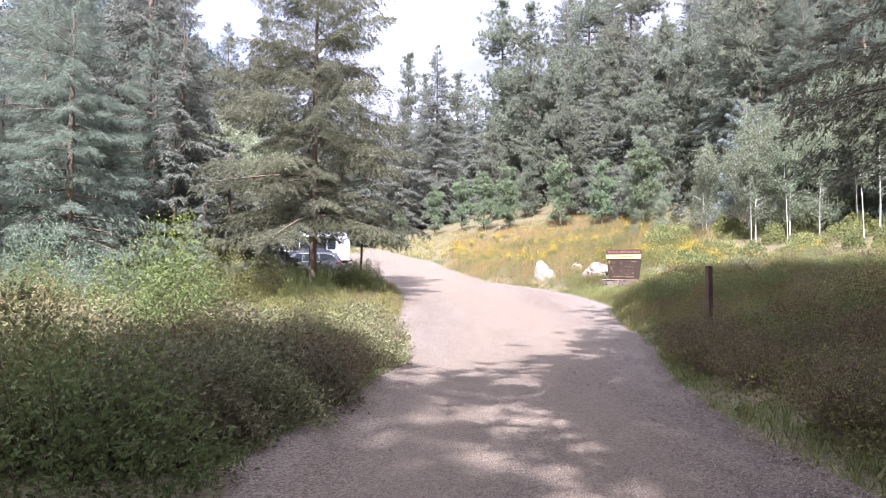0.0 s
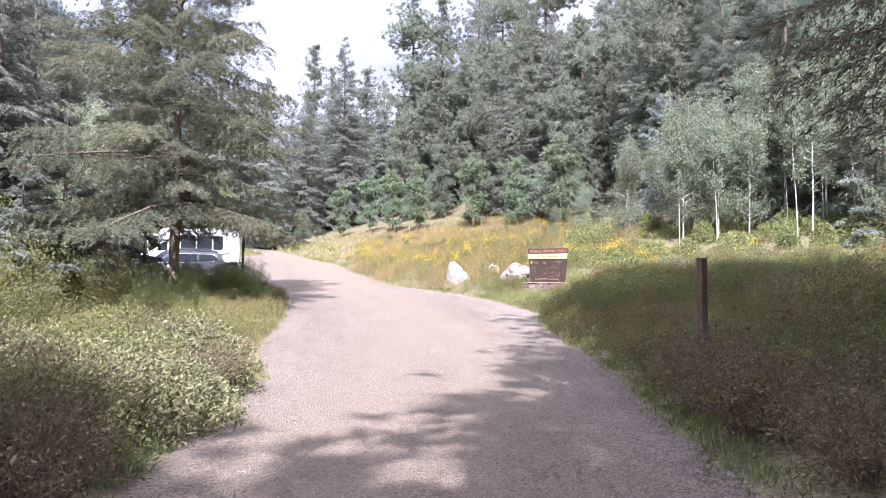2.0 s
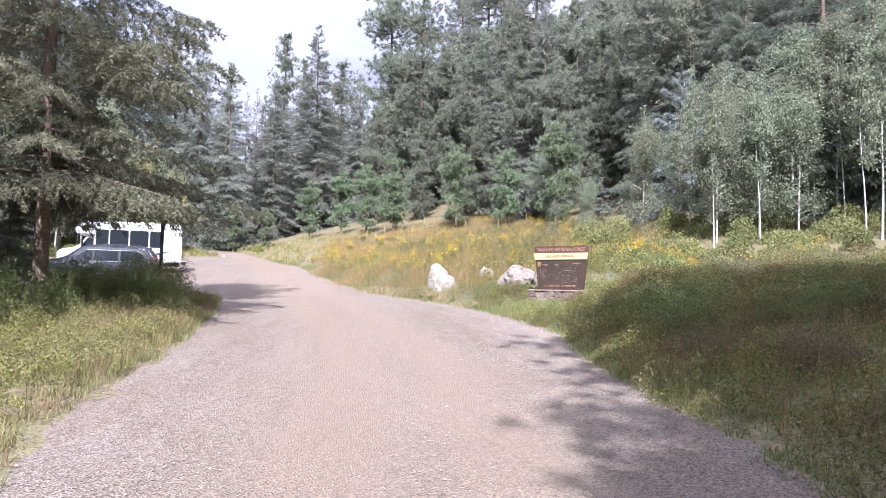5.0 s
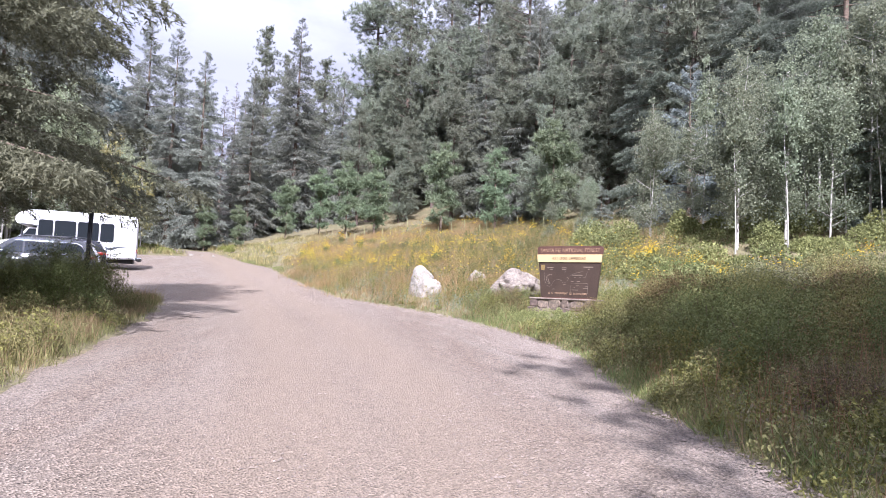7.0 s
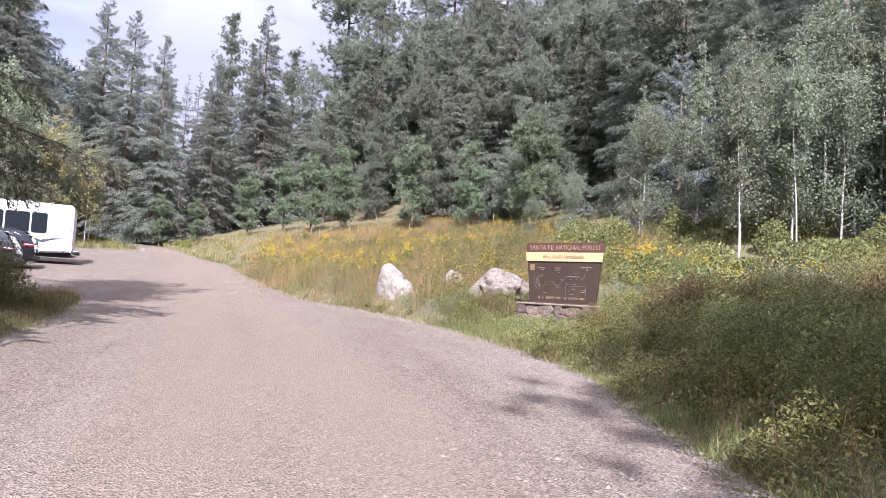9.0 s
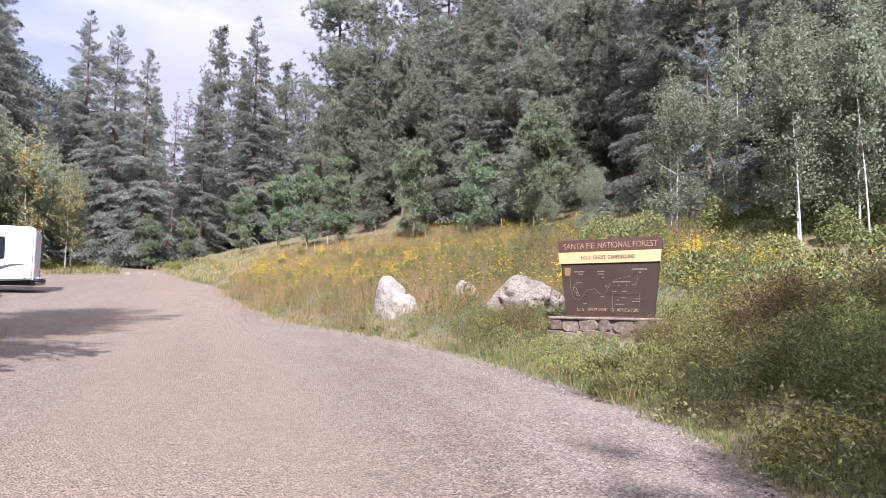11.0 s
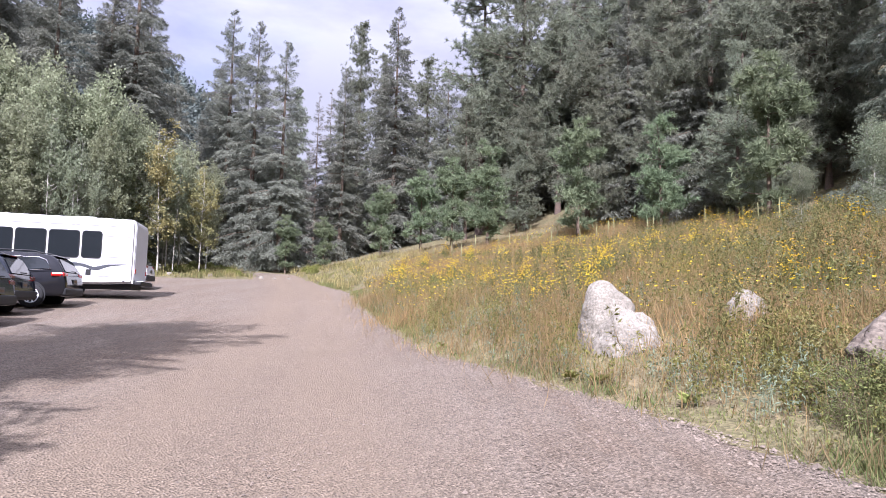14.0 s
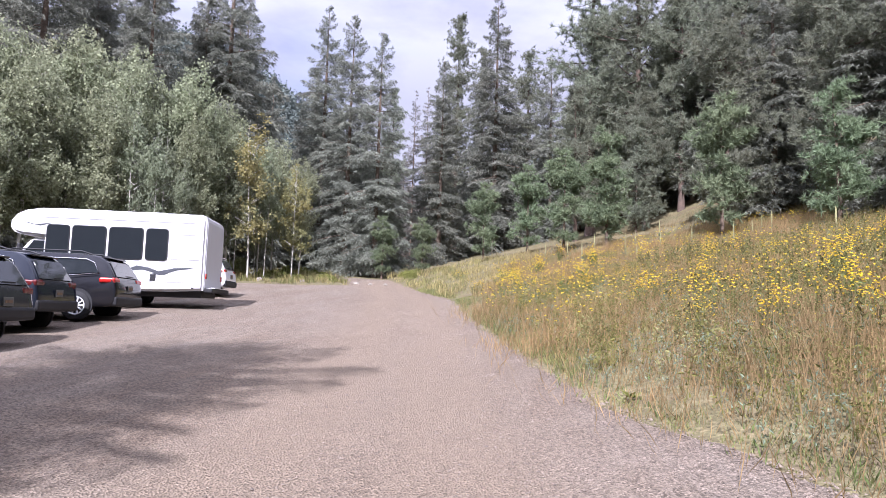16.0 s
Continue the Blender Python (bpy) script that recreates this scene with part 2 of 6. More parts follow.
def ground_material(name, stops, scale, fine, fine_mix, bump, along=1.6, packed=None):
    """Earth: three colours in large patches, finer mottling, and crushed stone."""
    m = bpy.data.materials.new(name)
    m.use_nodes = True
    n, l = m.node_tree.nodes, m.node_tree.links
    b = n["Principled BSDF"]
    b.inputs["Roughness"].default_value, b.inputs["Specular IOR Level"].default_value = 0.95, 0.15
    co = n.new("ShaderNodeTexCoord")
    big, mid, small = (n.new("ShaderNodeTexNoise") for _ in range(3))
    drawn = n.new("ShaderNodeMapping")                  # patches drawn out along the way that wheels run
    drawn.inputs["Scale"].default_value = (1.6, along, 1.0)
    l.new(co.outputs["Object"], drawn.inputs["Vector"])
    for tex, s in ((big, scale), (mid, scale * 6), (small, fine)):
        tex.inputs["Scale"].default_value, tex.inputs["Detail"].default_value, tex.inputs["Roughness"].default_value = s, 6, 0.6
        l.new(drawn.outputs[0] if tex is not small else co.outputs["Object"], tex.inputs["Vector"])
    ramp = n.new("ShaderNodeValToRGB")
    while len(ramp.color_ramp.elements) < len(stops):
        ramp.color_ramp.elements.new(0.5)
    for e, (p, c) in zip(ramp.color_ramp.elements, stops):
        e.position, e.color = p, (*c, 1)
    add = n.new("ShaderNodeMix")
    add.inputs[0].default_value = 0.4
    l.new(big.outputs[0], add.inputs[2])
    l.new(mid.outputs[0], add.inputs[3])
    l.new(add.outputs[0], ramp.inputs[0])
    vor = n.new("ShaderNodeTexVoronoi")
    vor.inputs["Scale"].default_value = fine
    l.new(co.outputs["Object"], vor.inputs["Vector"])
    grey = n.new("ShaderNodeRGBToBW")
    l.new(vor.outputs["Color"], grey.inputs[0])
    mr = n.new("ShaderNodeMapRange")
    mr.inputs[3].default_value, mr.inputs[4].default_value = 1 - fine_mix, 1 + fine_mix
    l.new(grey.outputs[0], mr.inputs[0])
    mr2 = n.new("ShaderNodeMapRange")
    mr2.inputs[1].default_value, mr2.inputs[2].default_value = 0.3, 0.7
    mr2.inputs[3].default_value, mr2.inputs[4].default_value = 1 - fine_mix * 0.6, 1 + fine_mix * 0.6
    l.new(small.outputs[0], mr2.inputs[0])
    mul = n.new("ShaderNodeMath")
    mul.operation = "MULTIPLY"
    l.new(mr.outputs[0], mul.inputs[0])
    l.new(mr2.outputs[0], mul.inputs[1])
    hsv = n.new("ShaderNodeHueSaturation")
    colour, speckle = ramp.outputs[0], mul.outputs[0]
    if packed:                                            # fine dust pressed flat where wheels run, its edge broken up by noise
        worn, ragged, tint, calm = n.new("ShaderNodeAttribute"), n.new("ShaderNodeMath"), n.new("ShaderNodeMix"), n.new("ShaderNodeMix")
        worn.attribute_name = "packed"
        limit = n.new("ShaderNodeMapRange")
        limit.inputs[1].default_value, limit.inputs[2].default_value = 0.55, 1.25
        ragged.operation, tint.data_type = "ADD", "RGBA"
        l.new(worn.outputs["Fac"], ragged.inputs[0])
        l.new(add.outputs[0], ragged.inputs[1])
        l.new(ragged.outputs[0], limit.inputs[0])
        l.new(limit.outputs[0], tint.inputs[0])
        l.new(colour, tint.inputs[6])
        tint.inputs[7].default_value = (*packed, 1)
        ease = n.new("ShaderNodeMath")
        ease.operation, ease.inputs[1].default_value = "MULTIPLY", 0.55
        l.new(limit.outputs[0], ease.inputs[0])
        l.new(ease.outputs[0], calm.inputs[0])
        l.new(speckle, calm.inputs[2])
        soft_ = n.new("ShaderNodeMapRange")
        soft_.inputs[3].default_value, soft_.inputs[4].default_value = 0.66, 1.34
        l.new(small.outputs[0], soft_.inputs[0])
        l.new(soft_.outputs[0], calm.inputs[3])
        colour, speckle = tint.outputs[2], calm.outputs[0]
    l.new(colour, hsv.inputs["Color"])
    l.new(speckle, hsv.inputs["Value"])
    l.new(hsv.outputs[0], b.inputs["Base Color"])
    bp = n.new("ShaderNodeBump")
    bp.inputs["Strength"].default_value, bp.inputs["Distance"].default_value = bump, 0.03
    mixh = n.new("ShaderNodeMath")
    mixh.operation = "ADD"
    l.new(vor.outputs["Distance"], mixh.inputs[0])
    l.new(mid.outputs[0], mixh.inputs[1])
    l.new(mixh.outputs[0], bp.inputs["Height"])
    l.new(bp.outputs[0], b.inputs["Normal"])
    return m


M_ROAD = ground_material("pinkish gravel road", [(0.38, (0.148, 0.114, 0.085)), (0.5, (0.166, 0.134, 0.104)), (0.62, (0.186, 0.156, 0.127))], 0.35, 50, 0.62, 0.85, 0.30, (0.184, 0.144, 0.106))
M_EARTH = ground_material("meadow soil and litter", [(0.35, (0.115, 0.085, 0.055)), (0.5, (0.125, 0.112, 0.058)), (0.65, (0.17, 0.132, 0.078))], 0.3, 18, 0.35, 0.8)
M_PEBBLE = material("loose gravel", (0.176, 0.143, 0.115), 0.95, spread=0.2, island=0.32, bump=0, second=(0.145, 0.116, 0.092))


# ---- building blocks ----
rng = np.random.default_rng(7)


def thing(name, label, category, group="", kind=""):
    return tagged(new(name), label, category, group, kind)


def raw_mesh(name, verts, faces, mat, smooth=False):
    me = bpy.data.meshes.new(name)
    me.from_pydata(np.asarray(verts).tolist(), [], faces if isinstance(faces, list) else faces.tolist())
    me.materials.append(mat)
    if smooth:
        me.polygons.foreach_set("use_smooth", np.ones(len(me.polygons), dtype=bool))
    return me


def child(name, mesh, parent, label="", m=None):
    ob = new(name, mesh)
    ob.parent = parent
    if m is not None:
        ob.matrix_basis = m
    return tagged(ob, label)


def part(name, bm, mat, parent, label="", m=None, smooth=False):
    me = bpy.data.meshes.new(name)
    bm.to_mesh(me)
    bm.free()
    me.materials.append(mat)
    if smooth:
        me.polygons.foreach_set("use_smooth", np.ones(len(me.polygons), dtype=bool))
    return child(name, me, parent, label, m)


def unit(v):
    return v / np.maximum(np.linalg.norm(v, axis=-1, keepdims=True), 1e-9)


def cards(p, d, length, width, gen, lift=0.12):
    """Small pointed leaves: each starts at p and runs along d."""
    n = len(p)
    d = unit(d)
    side = unit(np.cross(d, unit(gen.normal(size=(n, 3)))))
    up = np.cross(side, d)
    length, width = np.broadcast_to(length, n)[:, None], np.broadcast_to(width, n)[:, None]
    mid = p + d * length * 0.45 + up * length * lift
    v = np.stack([p, mid + side * width / 2, p + d * length, mid - side * width / 2], 1).reshape(-1, 3)
    return v, np.arange(4 * n).reshape(n, 4)


def needles(p, d, length, width, gen):
    """Thin pointed sprays of needles."""
    n = len(p)
    d = unit(d)
    side = unit(np.cross(d, gen.normal(size=(n, 3))))
    length, width = np.broadcast_to(length, n)[:, None], np.broadcast_to(width, n)[:, None]
    v = np.stack([p - side * width / 2, p + side * width / 2, p + d * length], 1).reshape(-1, 3)
    return v, np.arange(3 * n).reshape(n, 3)


def tube(points, radii, sides=6):
    points, radii = np.asarray(points, float), np.asarray(radii, float)
    t = unit(np.gradient(points, axis=0))
    ref = np.where(np.abs(t[:, 2:3]) > 0.9, [[1.0, 0, 0]], [[0, 0, 1.0]])
    a = unit(np.cross(t, ref))
    b = np.cross(t, a)
    ang = np.linspace(0, 2 * np.pi, sides, endpoint=False)
    # rear faces away from the sun; its shade is coloured in
    v = points[:, None] + radii[:, None, None] * (a[:, None] * np.cos(ang)[None, :, None] + b[:, None] * np.sin(ang)[None, :, None])
    k, j = np.meshgrid(np.arange(len(points) - 1), np.arange(sides), indexing="ij")
    j2 = (j + 1) % sides
    f = np.stack([k * sides + j, k * sides + j2, (k + 1) * sides + j2, (k + 1) * sides + j], -1).reshape(-1, 4)
    return v.reshape(-1, 3), f


def merge(pieces):
    vs, fs, o = [], [], 0
    for v, f in pieces:
        vs.append(v)
        fs.append(f + o)
        o += len(v)
    return np.concatenate(vs), np.concatenate(fs)


def box(bm, cx, cy, cz, sx, sy, sz, bevel=0.0, m=None):
    r = bmesh.ops.create_cube(bm, size=1.0, matrix=(m or Matrix()) @ Matrix.Translation((cx, cy, cz)) @ Matrix.Diagonal((sx, sy, sz, 1)))
    if bevel:
        edges = list({e for v in r["verts"] for e in v.link_edges})
        bmesh.ops.bevel(bm, geom=edges, offset=bevel, segments=2, affect="EDGES", profile=0.5)
    return bm


def boxed(*a, **k):
    return box(bmesh.new(), *a, **k)


def outline(pts, depth, axis="y", bevel=0.0, segments=2):
    """A flat outline in the x-z plane (or as given), made solid."""
    bm = bmesh.new()
    place = {"y": lambda a, b, c: (a, c, b), "x": lambda a, b, c: (c, a, b), "z": lambda a, b, c: (a, b, c)}[axis]
    f = bm.faces.new([bm.verts.new(place(a, b, 0)) for a, b in pts])
    r = bmesh.ops.extrude_face_region(bm, geom=[f])
    bmesh.ops.translate(bm, verts=[v for v in r["geom"] if isinstance(v, bmesh.types.BMVert)], vec=place(0, 0, depth))
    bmesh.ops.recalc_face_normals(bm, faces=bm.faces)
    if bevel:
        bmesh.ops.bevel(bm, geom=list(bm.edges), offset=bevel, segments=segments, affect="EDGES")
    return bm


# ---- the lie of the land ----
ROAD_Y = [-60, -20, 1.5, 4, 7.5, 11.4, 16, 20, 23, 27, 31, 36, 44.7, 74, 140, 300, 1500]
ROAD_Z = [0.6, -0.1, -0.28, -0.39, -0.44, -0.47, -0.55, -0.54, -0.45, -0.32, -0.15, 0.08, 0.5, 2.6, 8, 24, 60]
EDGE_Y = [-60, 5, 9, 12, 15, 18, 20, 24, 26, 29, 32, 35, 38, 40, 42, 44, 46, 50, 56, 68, 74, 90, 300]
EDGE_R = [3.4, 3.6, 3.6, 3.9, 4.6, 5.3, 5.6, 5.9, 6.2, 6.9, 6.9, 6.4, 5.7, 4.8, 3.9, 2.9, 2.3, 1.4, 0.1, -2, -4.5, -10, -60]
LEFT_Y = [-60, 3, 7.7, 11, 14, 18, 20, 27, 30, 34, 38, 40, 42, 44, 68, 72, 74, 77, 90]
LEFT_X = [-1.6, -1.5, -1.1, -0.7, -0.5, -0.6, -1.2, -1.5, -1.7, -2.1, -2.6, -3.2, -6, -17, -17, -15, -12, -9.5, -15]


def smooth_interp(v, xs, ys):
    """A rounded line through the given places."""
    return sum(np.interp(v + o, xs, ys) for o in (-1.2, -0.6, 0, 0.6, 1.2)) / 5


def right_edge(y):
    return smooth_interp(np.asarray(y, float), EDGE_Y, EDGE_R)


def left_edge(y):
    return np.interp(np.asarray(y, float), LEFT_Y, LEFT_X)


def land(x, y):
    x, y = np.asarray(x, float), np.asarray(y, float)
    d = np.maximum(0, x - right_edge(y))
    slope = np.interp(y, [15, 30, 45], [0.08, 0.14, 0.22])
    z = smooth_interp(y, ROAD_Y, ROAD_Z) + slope * np.minimum(d, 90) + 0.25 * np.clip(d - 22, 0, 90)
    z = z + 0.03 * np.clip(-3 - x, 0, 12) * np.interp(y, [50, 62], [0, 1]) + 0.10 * np.clip(-x - 30, 0, 60) + 0.3 * np.clip(-x - 60, 0, 60)
    hill = 112 * np.exp(-((x + 235) ** 2 + (y - 440) ** 2) / (2 * 85.0 ** 2))
    return z + np.maximum(hill - 2, 0)


def height(x, y):
    return float(land(x, y))


def spread_axis(lo, hi, step, far, near_far):
    core = np.arange(lo, hi + 1e-6, step)
    out, s = [], step
    v = hi
    while v < far:
        s *= 1.25
        v += s
        out.append(v)
    inn, s, v = [], step, lo
    while v > near_far:
        s *= 1.25
        v -= s
        inn.append(v)
    return np.array(inn[::-1] + core.tolist() + out)


gx, gy = spread_axis(-26, 30, 0.45, 1600, -1600), spread_axis(-8, 96, 0.45, 2200, -900)
GX, GY = np.meshgrid(gx, gy)
rough = 0.05 * np.sin(GX * 1.7 + 1.3 * np.sin(GY * 0.9)) * np.sin(GY * 1.3 + 0.7) + 0.03 * rng.normal(size=GX.shape)
off_road = np.clip(np.maximum(GX - right_edge(GY), left_edge(GY) - GX) / 0.7, -1, 1)
GZ = land(GX, GY) + np.where(off_road > 0, rough * np.clip(off_road, 0, 1) + 0.05 * np.clip(off_road, 0, 1), 0.06 * np.clip(off_road, -1, 0) * (GY < 88))
ny, nx = GX.shape
k, j = np.meshgrid(np.arange(ny - 1), np.arange(nx - 1), indexing="ij")
faces = np.stack([k * nx + j, k * nx + j + 1, (k + 1) * nx + j + 1, (k + 1) * nx + j], -1).reshape(-1, 4)
tagged(new("ground", raw_mesh("ground", np.stack([GX, GY, GZ], -1).reshape(-1, 3), faces, M_EARTH, True)), "uneven forest soil with dry litter and sparse green growth", "ground", kind="structure")

# the gravel road, which opens into a parking lot
ry = np.arange(-40, 88.01, 0.3)
ru = np.linspace(0, 1, 70)
RU, RYY = np.meshgrid(ru, ry)
wob = 0.10 * np.sin(ry * 2.3) + 0.07 * np.sin(ry * 5.1 + 1) + rng.normal(0, 0.05, len(ry))
wob2 = 0.10 * np.sin(ry * 1.9 + 2) + 0.08 * np.sin(ry * 4.3) + rng.normal(0, 0.05, len(ry))
RX = (left_edge(ry) - 0.1 + wob)[:, None] * (1 - RU) + (right_edge(ry) + 0.1 + wob2)[:, None] * RU
rim = np.minimum(RX - RX[:, :1], RX[:, -1:] - RX)
RZ = land(RX, RYY) + 0.03 - 0.09 * np.exp(-rim / 0.12) + 0.010 * np.sin(RX * 3.1 + np.sin(RYY * 0.8)) * np.sin(RYY * 0.9) + 0.004 * rng.normal(size=RX.shape)
ny, nx = RX.shape
k, j = np.meshgrid(np.arange(ny - 1), np.arange(nx - 1), indexing="ij")
faces = np.stack([k * nx + j, k * nx + j + 1, (k + 1) * nx + j + 1, (k + 1) * nx + j], -1).reshape(-1, 4)
road_mesh = raw_mesh("road", np.stack([RX, RYY, RZ], -1).reshape(-1, 3), faces, M_ROAD, True)
middle = smooth_interp(RYY, [-40, 5, 12, 18, 24, 28, 34, 42, 52, 66, 80], [1.0, 1.0, 1.5, 2.2, 2.6, 2.4, 1.6, 0.4, -1.2, -4.0, -8.0])
away = np.abs(RX - middle)
worn = np.exp(-(away / 2.1) ** 4) * (0.55 + 0.45 * np.exp(-((away - 0.8) / 0.42) ** 2))
road_mesh.attributes.new("packed", "FLOAT", "POINT").data.foreach_set("value", worn.ravel().astype(np.float32))
tagged(new("road", road_mesh), "dusty pinkish gravel road opening into a parking lot", "road", kind="structure")


# ---- trees ----
def trunk_mesh(H, r0, mat, gen, lean=0.02, limbs=(), sides=8):
    zs = np.linspace(-0.3, H, 12)
    off = np.cumsum(gen.normal(0, lean, (12, 2)), 0) * (zs[:, None] / H)
    pts = np.column_stack([off, zs])
    rad = r0 * np.clip(1 - zs / H, 0.03, 1) ** 0.85
    rad[0] *= 1.35
    return raw_mesh("trunk", *merge([tube(pts, rad, sides), *limbs]), mat, True)


def conifer(H, R, n, gen, mat, bare=0.04, bark=None, size=0.30, r0=None, droop=0.35, power=0.65, tiers=1.0, ragged=0.22, ratio=0.24, step=0.42, limbs_shown=70, fan=0.42, stray=0.42, dense=0.75):
    """A spruce: tiers of drooping boughs, each with side twigs hung with short sprays of needles."""
    nb = int(H * 9 * tiers)
    f = bare + (1 - bare) * gen.random(nb) ** 1.1
    f = np.clip(np.round(f * H / step) * step / H + gen.normal(0, 0.004, nb), bare, 0.992)
    az = gen.random(nb) * 2 * np.pi
    lobes = 1 + 0.15 * np.sin(az * 3 + f * 9)
    l = R * (1 - f) ** power * gen.uniform(1 - 2 * ragged, 1 + ragged, nb) * lobes + 0.12
    up = np.interp(f, [0, 0.5, 1], [-0.12, 0.08, 0.75])
    sag = np.interp(f, [0, 0.6, 1], [droop, droop * 0.8, 0.05])
    out = np.column_stack([np.cos(az), np.sin(az), np.zeros(nb)])
    side = np.column_stack([-np.sin(az), np.cos(az), np.zeros(nb)])
    z = np.array([0, 0, 1.0])

    def along(b, s):
        return out[b] * (l[b] * s)[:, None] + z * (f[b] * H + l[b] * (up[b] * s - sag[b] * s * s * (1.25 - 0.55 * s)))[:, None]

    b = gen.choice(nb, n, p=l ** dense / (l ** dense).sum())
    tw = gen.integers(0, 13, n)
    s = np.clip(0.10 + 0.90 * ((tw + ((b * 0.37) % 1.0)) / 13) ** 0.8, 0, 1)
    reach = np.minimum(fan * l[b] * (1.10 - s) ** 0.7, 1.0) * (0.7 + 0.5 * ((b * 0.61 + tw * 0.43) % 1.0))
    w = gen.random(n) ** 0.8
    w[gen.random(n) < 0.12] = 0
    hang = 0.15 + 0.45 * ((b * 0.29 + tw * 0.71) % 1.0)
    way = out[b] * 0.62 + side[b] * np.where(gen.random(n) < 0.5, -0.78, 0.78)[:, None] - z * hang[:, None]
    p = along(b, s) + way * (reach * w)[:, None] - z * (0.22 * reach * w * w + 0.10 * gen.random(n))[:, None] + gen.normal(0, 0.03, (n, 3))
    d = way + gen.normal(0, stray, (n, 3)) - z * 0.2
    length = size * gen.uniform(0.6, 1.3, n) * np.clip(0.35 + 0.9 * l[b] / R, 0.42, 1.15)
    crown = raw_mesh("crown", *needles(p, d, length, length * ratio, gen), mat)
    limbs = []
    for i in gen.choice(nb, min(nb, limbs_shown), replace=False, p=l / l.sum()):
        s5 = np.linspace(0, 0.9, 5)
        limbs.append(tube(along(np.full(5, i), s5), np.interp(s5, [0, 1], [0.012 * l[i] + 0.008, 0.004]), 4))
    return trunk_mesh(H, r0 or H * 0.011 + 0.03, bark or M_BARK, gen, 0.01, limbs), crown


def pine(H, R, n, gen, mat, bare=0.25, size=0.32, r0=None, per=22, bark=None, round_top=0.5):
    """A pine: open limbs turned up at their ends, each with round tufts of long needles."""
    tufts = n // per
    nb = max(18, int(H * 5))
    bf = np.sort(bare + (1 - bare) * gen.random(nb))
    baz = gen.random(nb) * 2 * np.pi
    bl = R * np.interp((bf - bare) / (1 - bare), [0, 0.12, 0.45, 0.8, 1], [0.6, 0.95, 1.0, 0.70, 0.30]) * gen.uniform(0.5, 1.15, nb)
    b = gen.choice(nb, tufts, p=bl ** 1.15 / (bl ** 1.15).sum())
    s = gen.uniform(0.05, 1.0, tufts) ** 0.7
    out = np.column_stack([np.cos(baz), np.sin(baz), np.zeros(nb)])

    def along(b, s):
        return out[b] * (bl[b] * s)[:, None] + np.array([0, 0, 1.0]) * (bf[b] * H + bl[b] * (-0.10 * s + 0.34 * s * s))[:, None]

    c = along(b, s) + gen.normal(0, 1, (tufts, 3)) * (0.20 * bl[b] * (1.1 - 0.5 * s) + 0.1)[:, None] * np.array([1, 1, 0.55])
    top = gen.random(tufts) < 0.02
    c[top] = np.column_stack([gen.normal(0, 0.25, top.sum()), gen.normal(0, 0.25, top.sum()), H * gen.uniform(0.9, 1.0, top.sum())])
    cc = np.repeat(c, per, 0)
    d = gen.normal(size=(len(cc), 3)) + np.array([0, 0, 0.45]) + np.repeat(out[b] * 0.4, per, 0)
    length = size * gen.uniform(0.7, 1.25, len(cc))
    crown = raw_mesh("crown", *needles(cc, d, length, length * 0.15, gen), mat)
    limbs = []
    for i in range(nb):
        s5 = np.linspace(0, 0.92, 5)
        limbs.append(tube(along(np.full(5, i), s5), np.interp(s5, [0, 1], [0.016 * bl[i] + 0.012, 0.006]), 4))
    return trunk_mesh(H, r0 or H * 0.012 + 0.03, bark or M_BARK_RED, gen, 0.03, limbs), crown


def aspen(H, R, n, gen, mat, bare=0.3, leaf=0.125, r0=None, bark=None, lean=0.06):
    """A slim white-barked aspen: thin limbs turned up, with loose clusters of round leaves."""
    nb = int(14 + H * 2.6)
    f = np.sort(bare + (0.97 - bare) * gen.random(nb))
    az = gen.random(nb) * 2 * np.pi
    l = R * np.interp((f - bare) / (1 - bare), [0, 0.3, 0.7, 1], [0.75, 1, 0.8, 0.25]) * gen.uniform(0.6, 1.2, nb)
    out = np.column_stack([np.cos(az), np.sin(az), np.zeros(nb)])

    def along(b, s):
        return out[b] * (l[b] * s)[:, None] + np.array([0, 0, 1.0]) * (f[b] * H + l[b] * (0.55 * s + 0.1 * s * s))[:, None]

    per = 24
    m = n // per
    b = gen.choice(nb, m, p=l / l.sum())
    c = along(b, gen.uniform(0.25, 1.05, m)) + gen.normal(0, 1, (m, 3)) * (0.16 * R + 0.08)
    cc = np.repeat(c, per, 0) + gen.normal(0, 0.14, (m * per, 3)) * (1.15 if H > 12 else 1.0)
    d = gen.normal(size=(len(cc), 3)) + np.array([0, 0, -0.5])
    length = leaf * gen.uniform(0.7, 1.3, len(cc))
    crown = raw_mesh("crown", *cards(cc, d, length, length, gen, 0.05), mat)
    limbs = []
    for i in range(nb):
        s4 = np.linspace(0, 0.95, 4)
        limbs.append(tube(along(np.full(4, i), s4), np.interp(s4, [0, 1], [0.006 * H ** 0.5 + 0.004, 0.004]), 4))
    return trunk_mesh(H, r0 or 0.0048 * H + 0.012, bark or M_WHITE_BARK, gen, lean, limbs, 7), crown


def tree_kind(name, meshes, label, group):
    t = thing(name, label, "tree", group)
    child("trunk", meshes[0], t)
    child("crown", meshes[1], t)
    return t


used = {}


def stand(proto, x, y, scale=1.0, turn=None, sink=0.05, wide=1.0):
    """Set a tree or plant on the ground; the first one uses the pattern itself."""
    turn = rng.uniform(0, 360) if turn is None else turn
    m = pose(x, y, height(x, y) - sink, 0, 0, turn) @ Matrix.Diagonal((scale * wide, scale * wide, scale, 1))
    if proto.name not in used:
        used[proto.name] = True
        proto.matrix_basis = m
        return proto
    return copy_thing(proto, m)


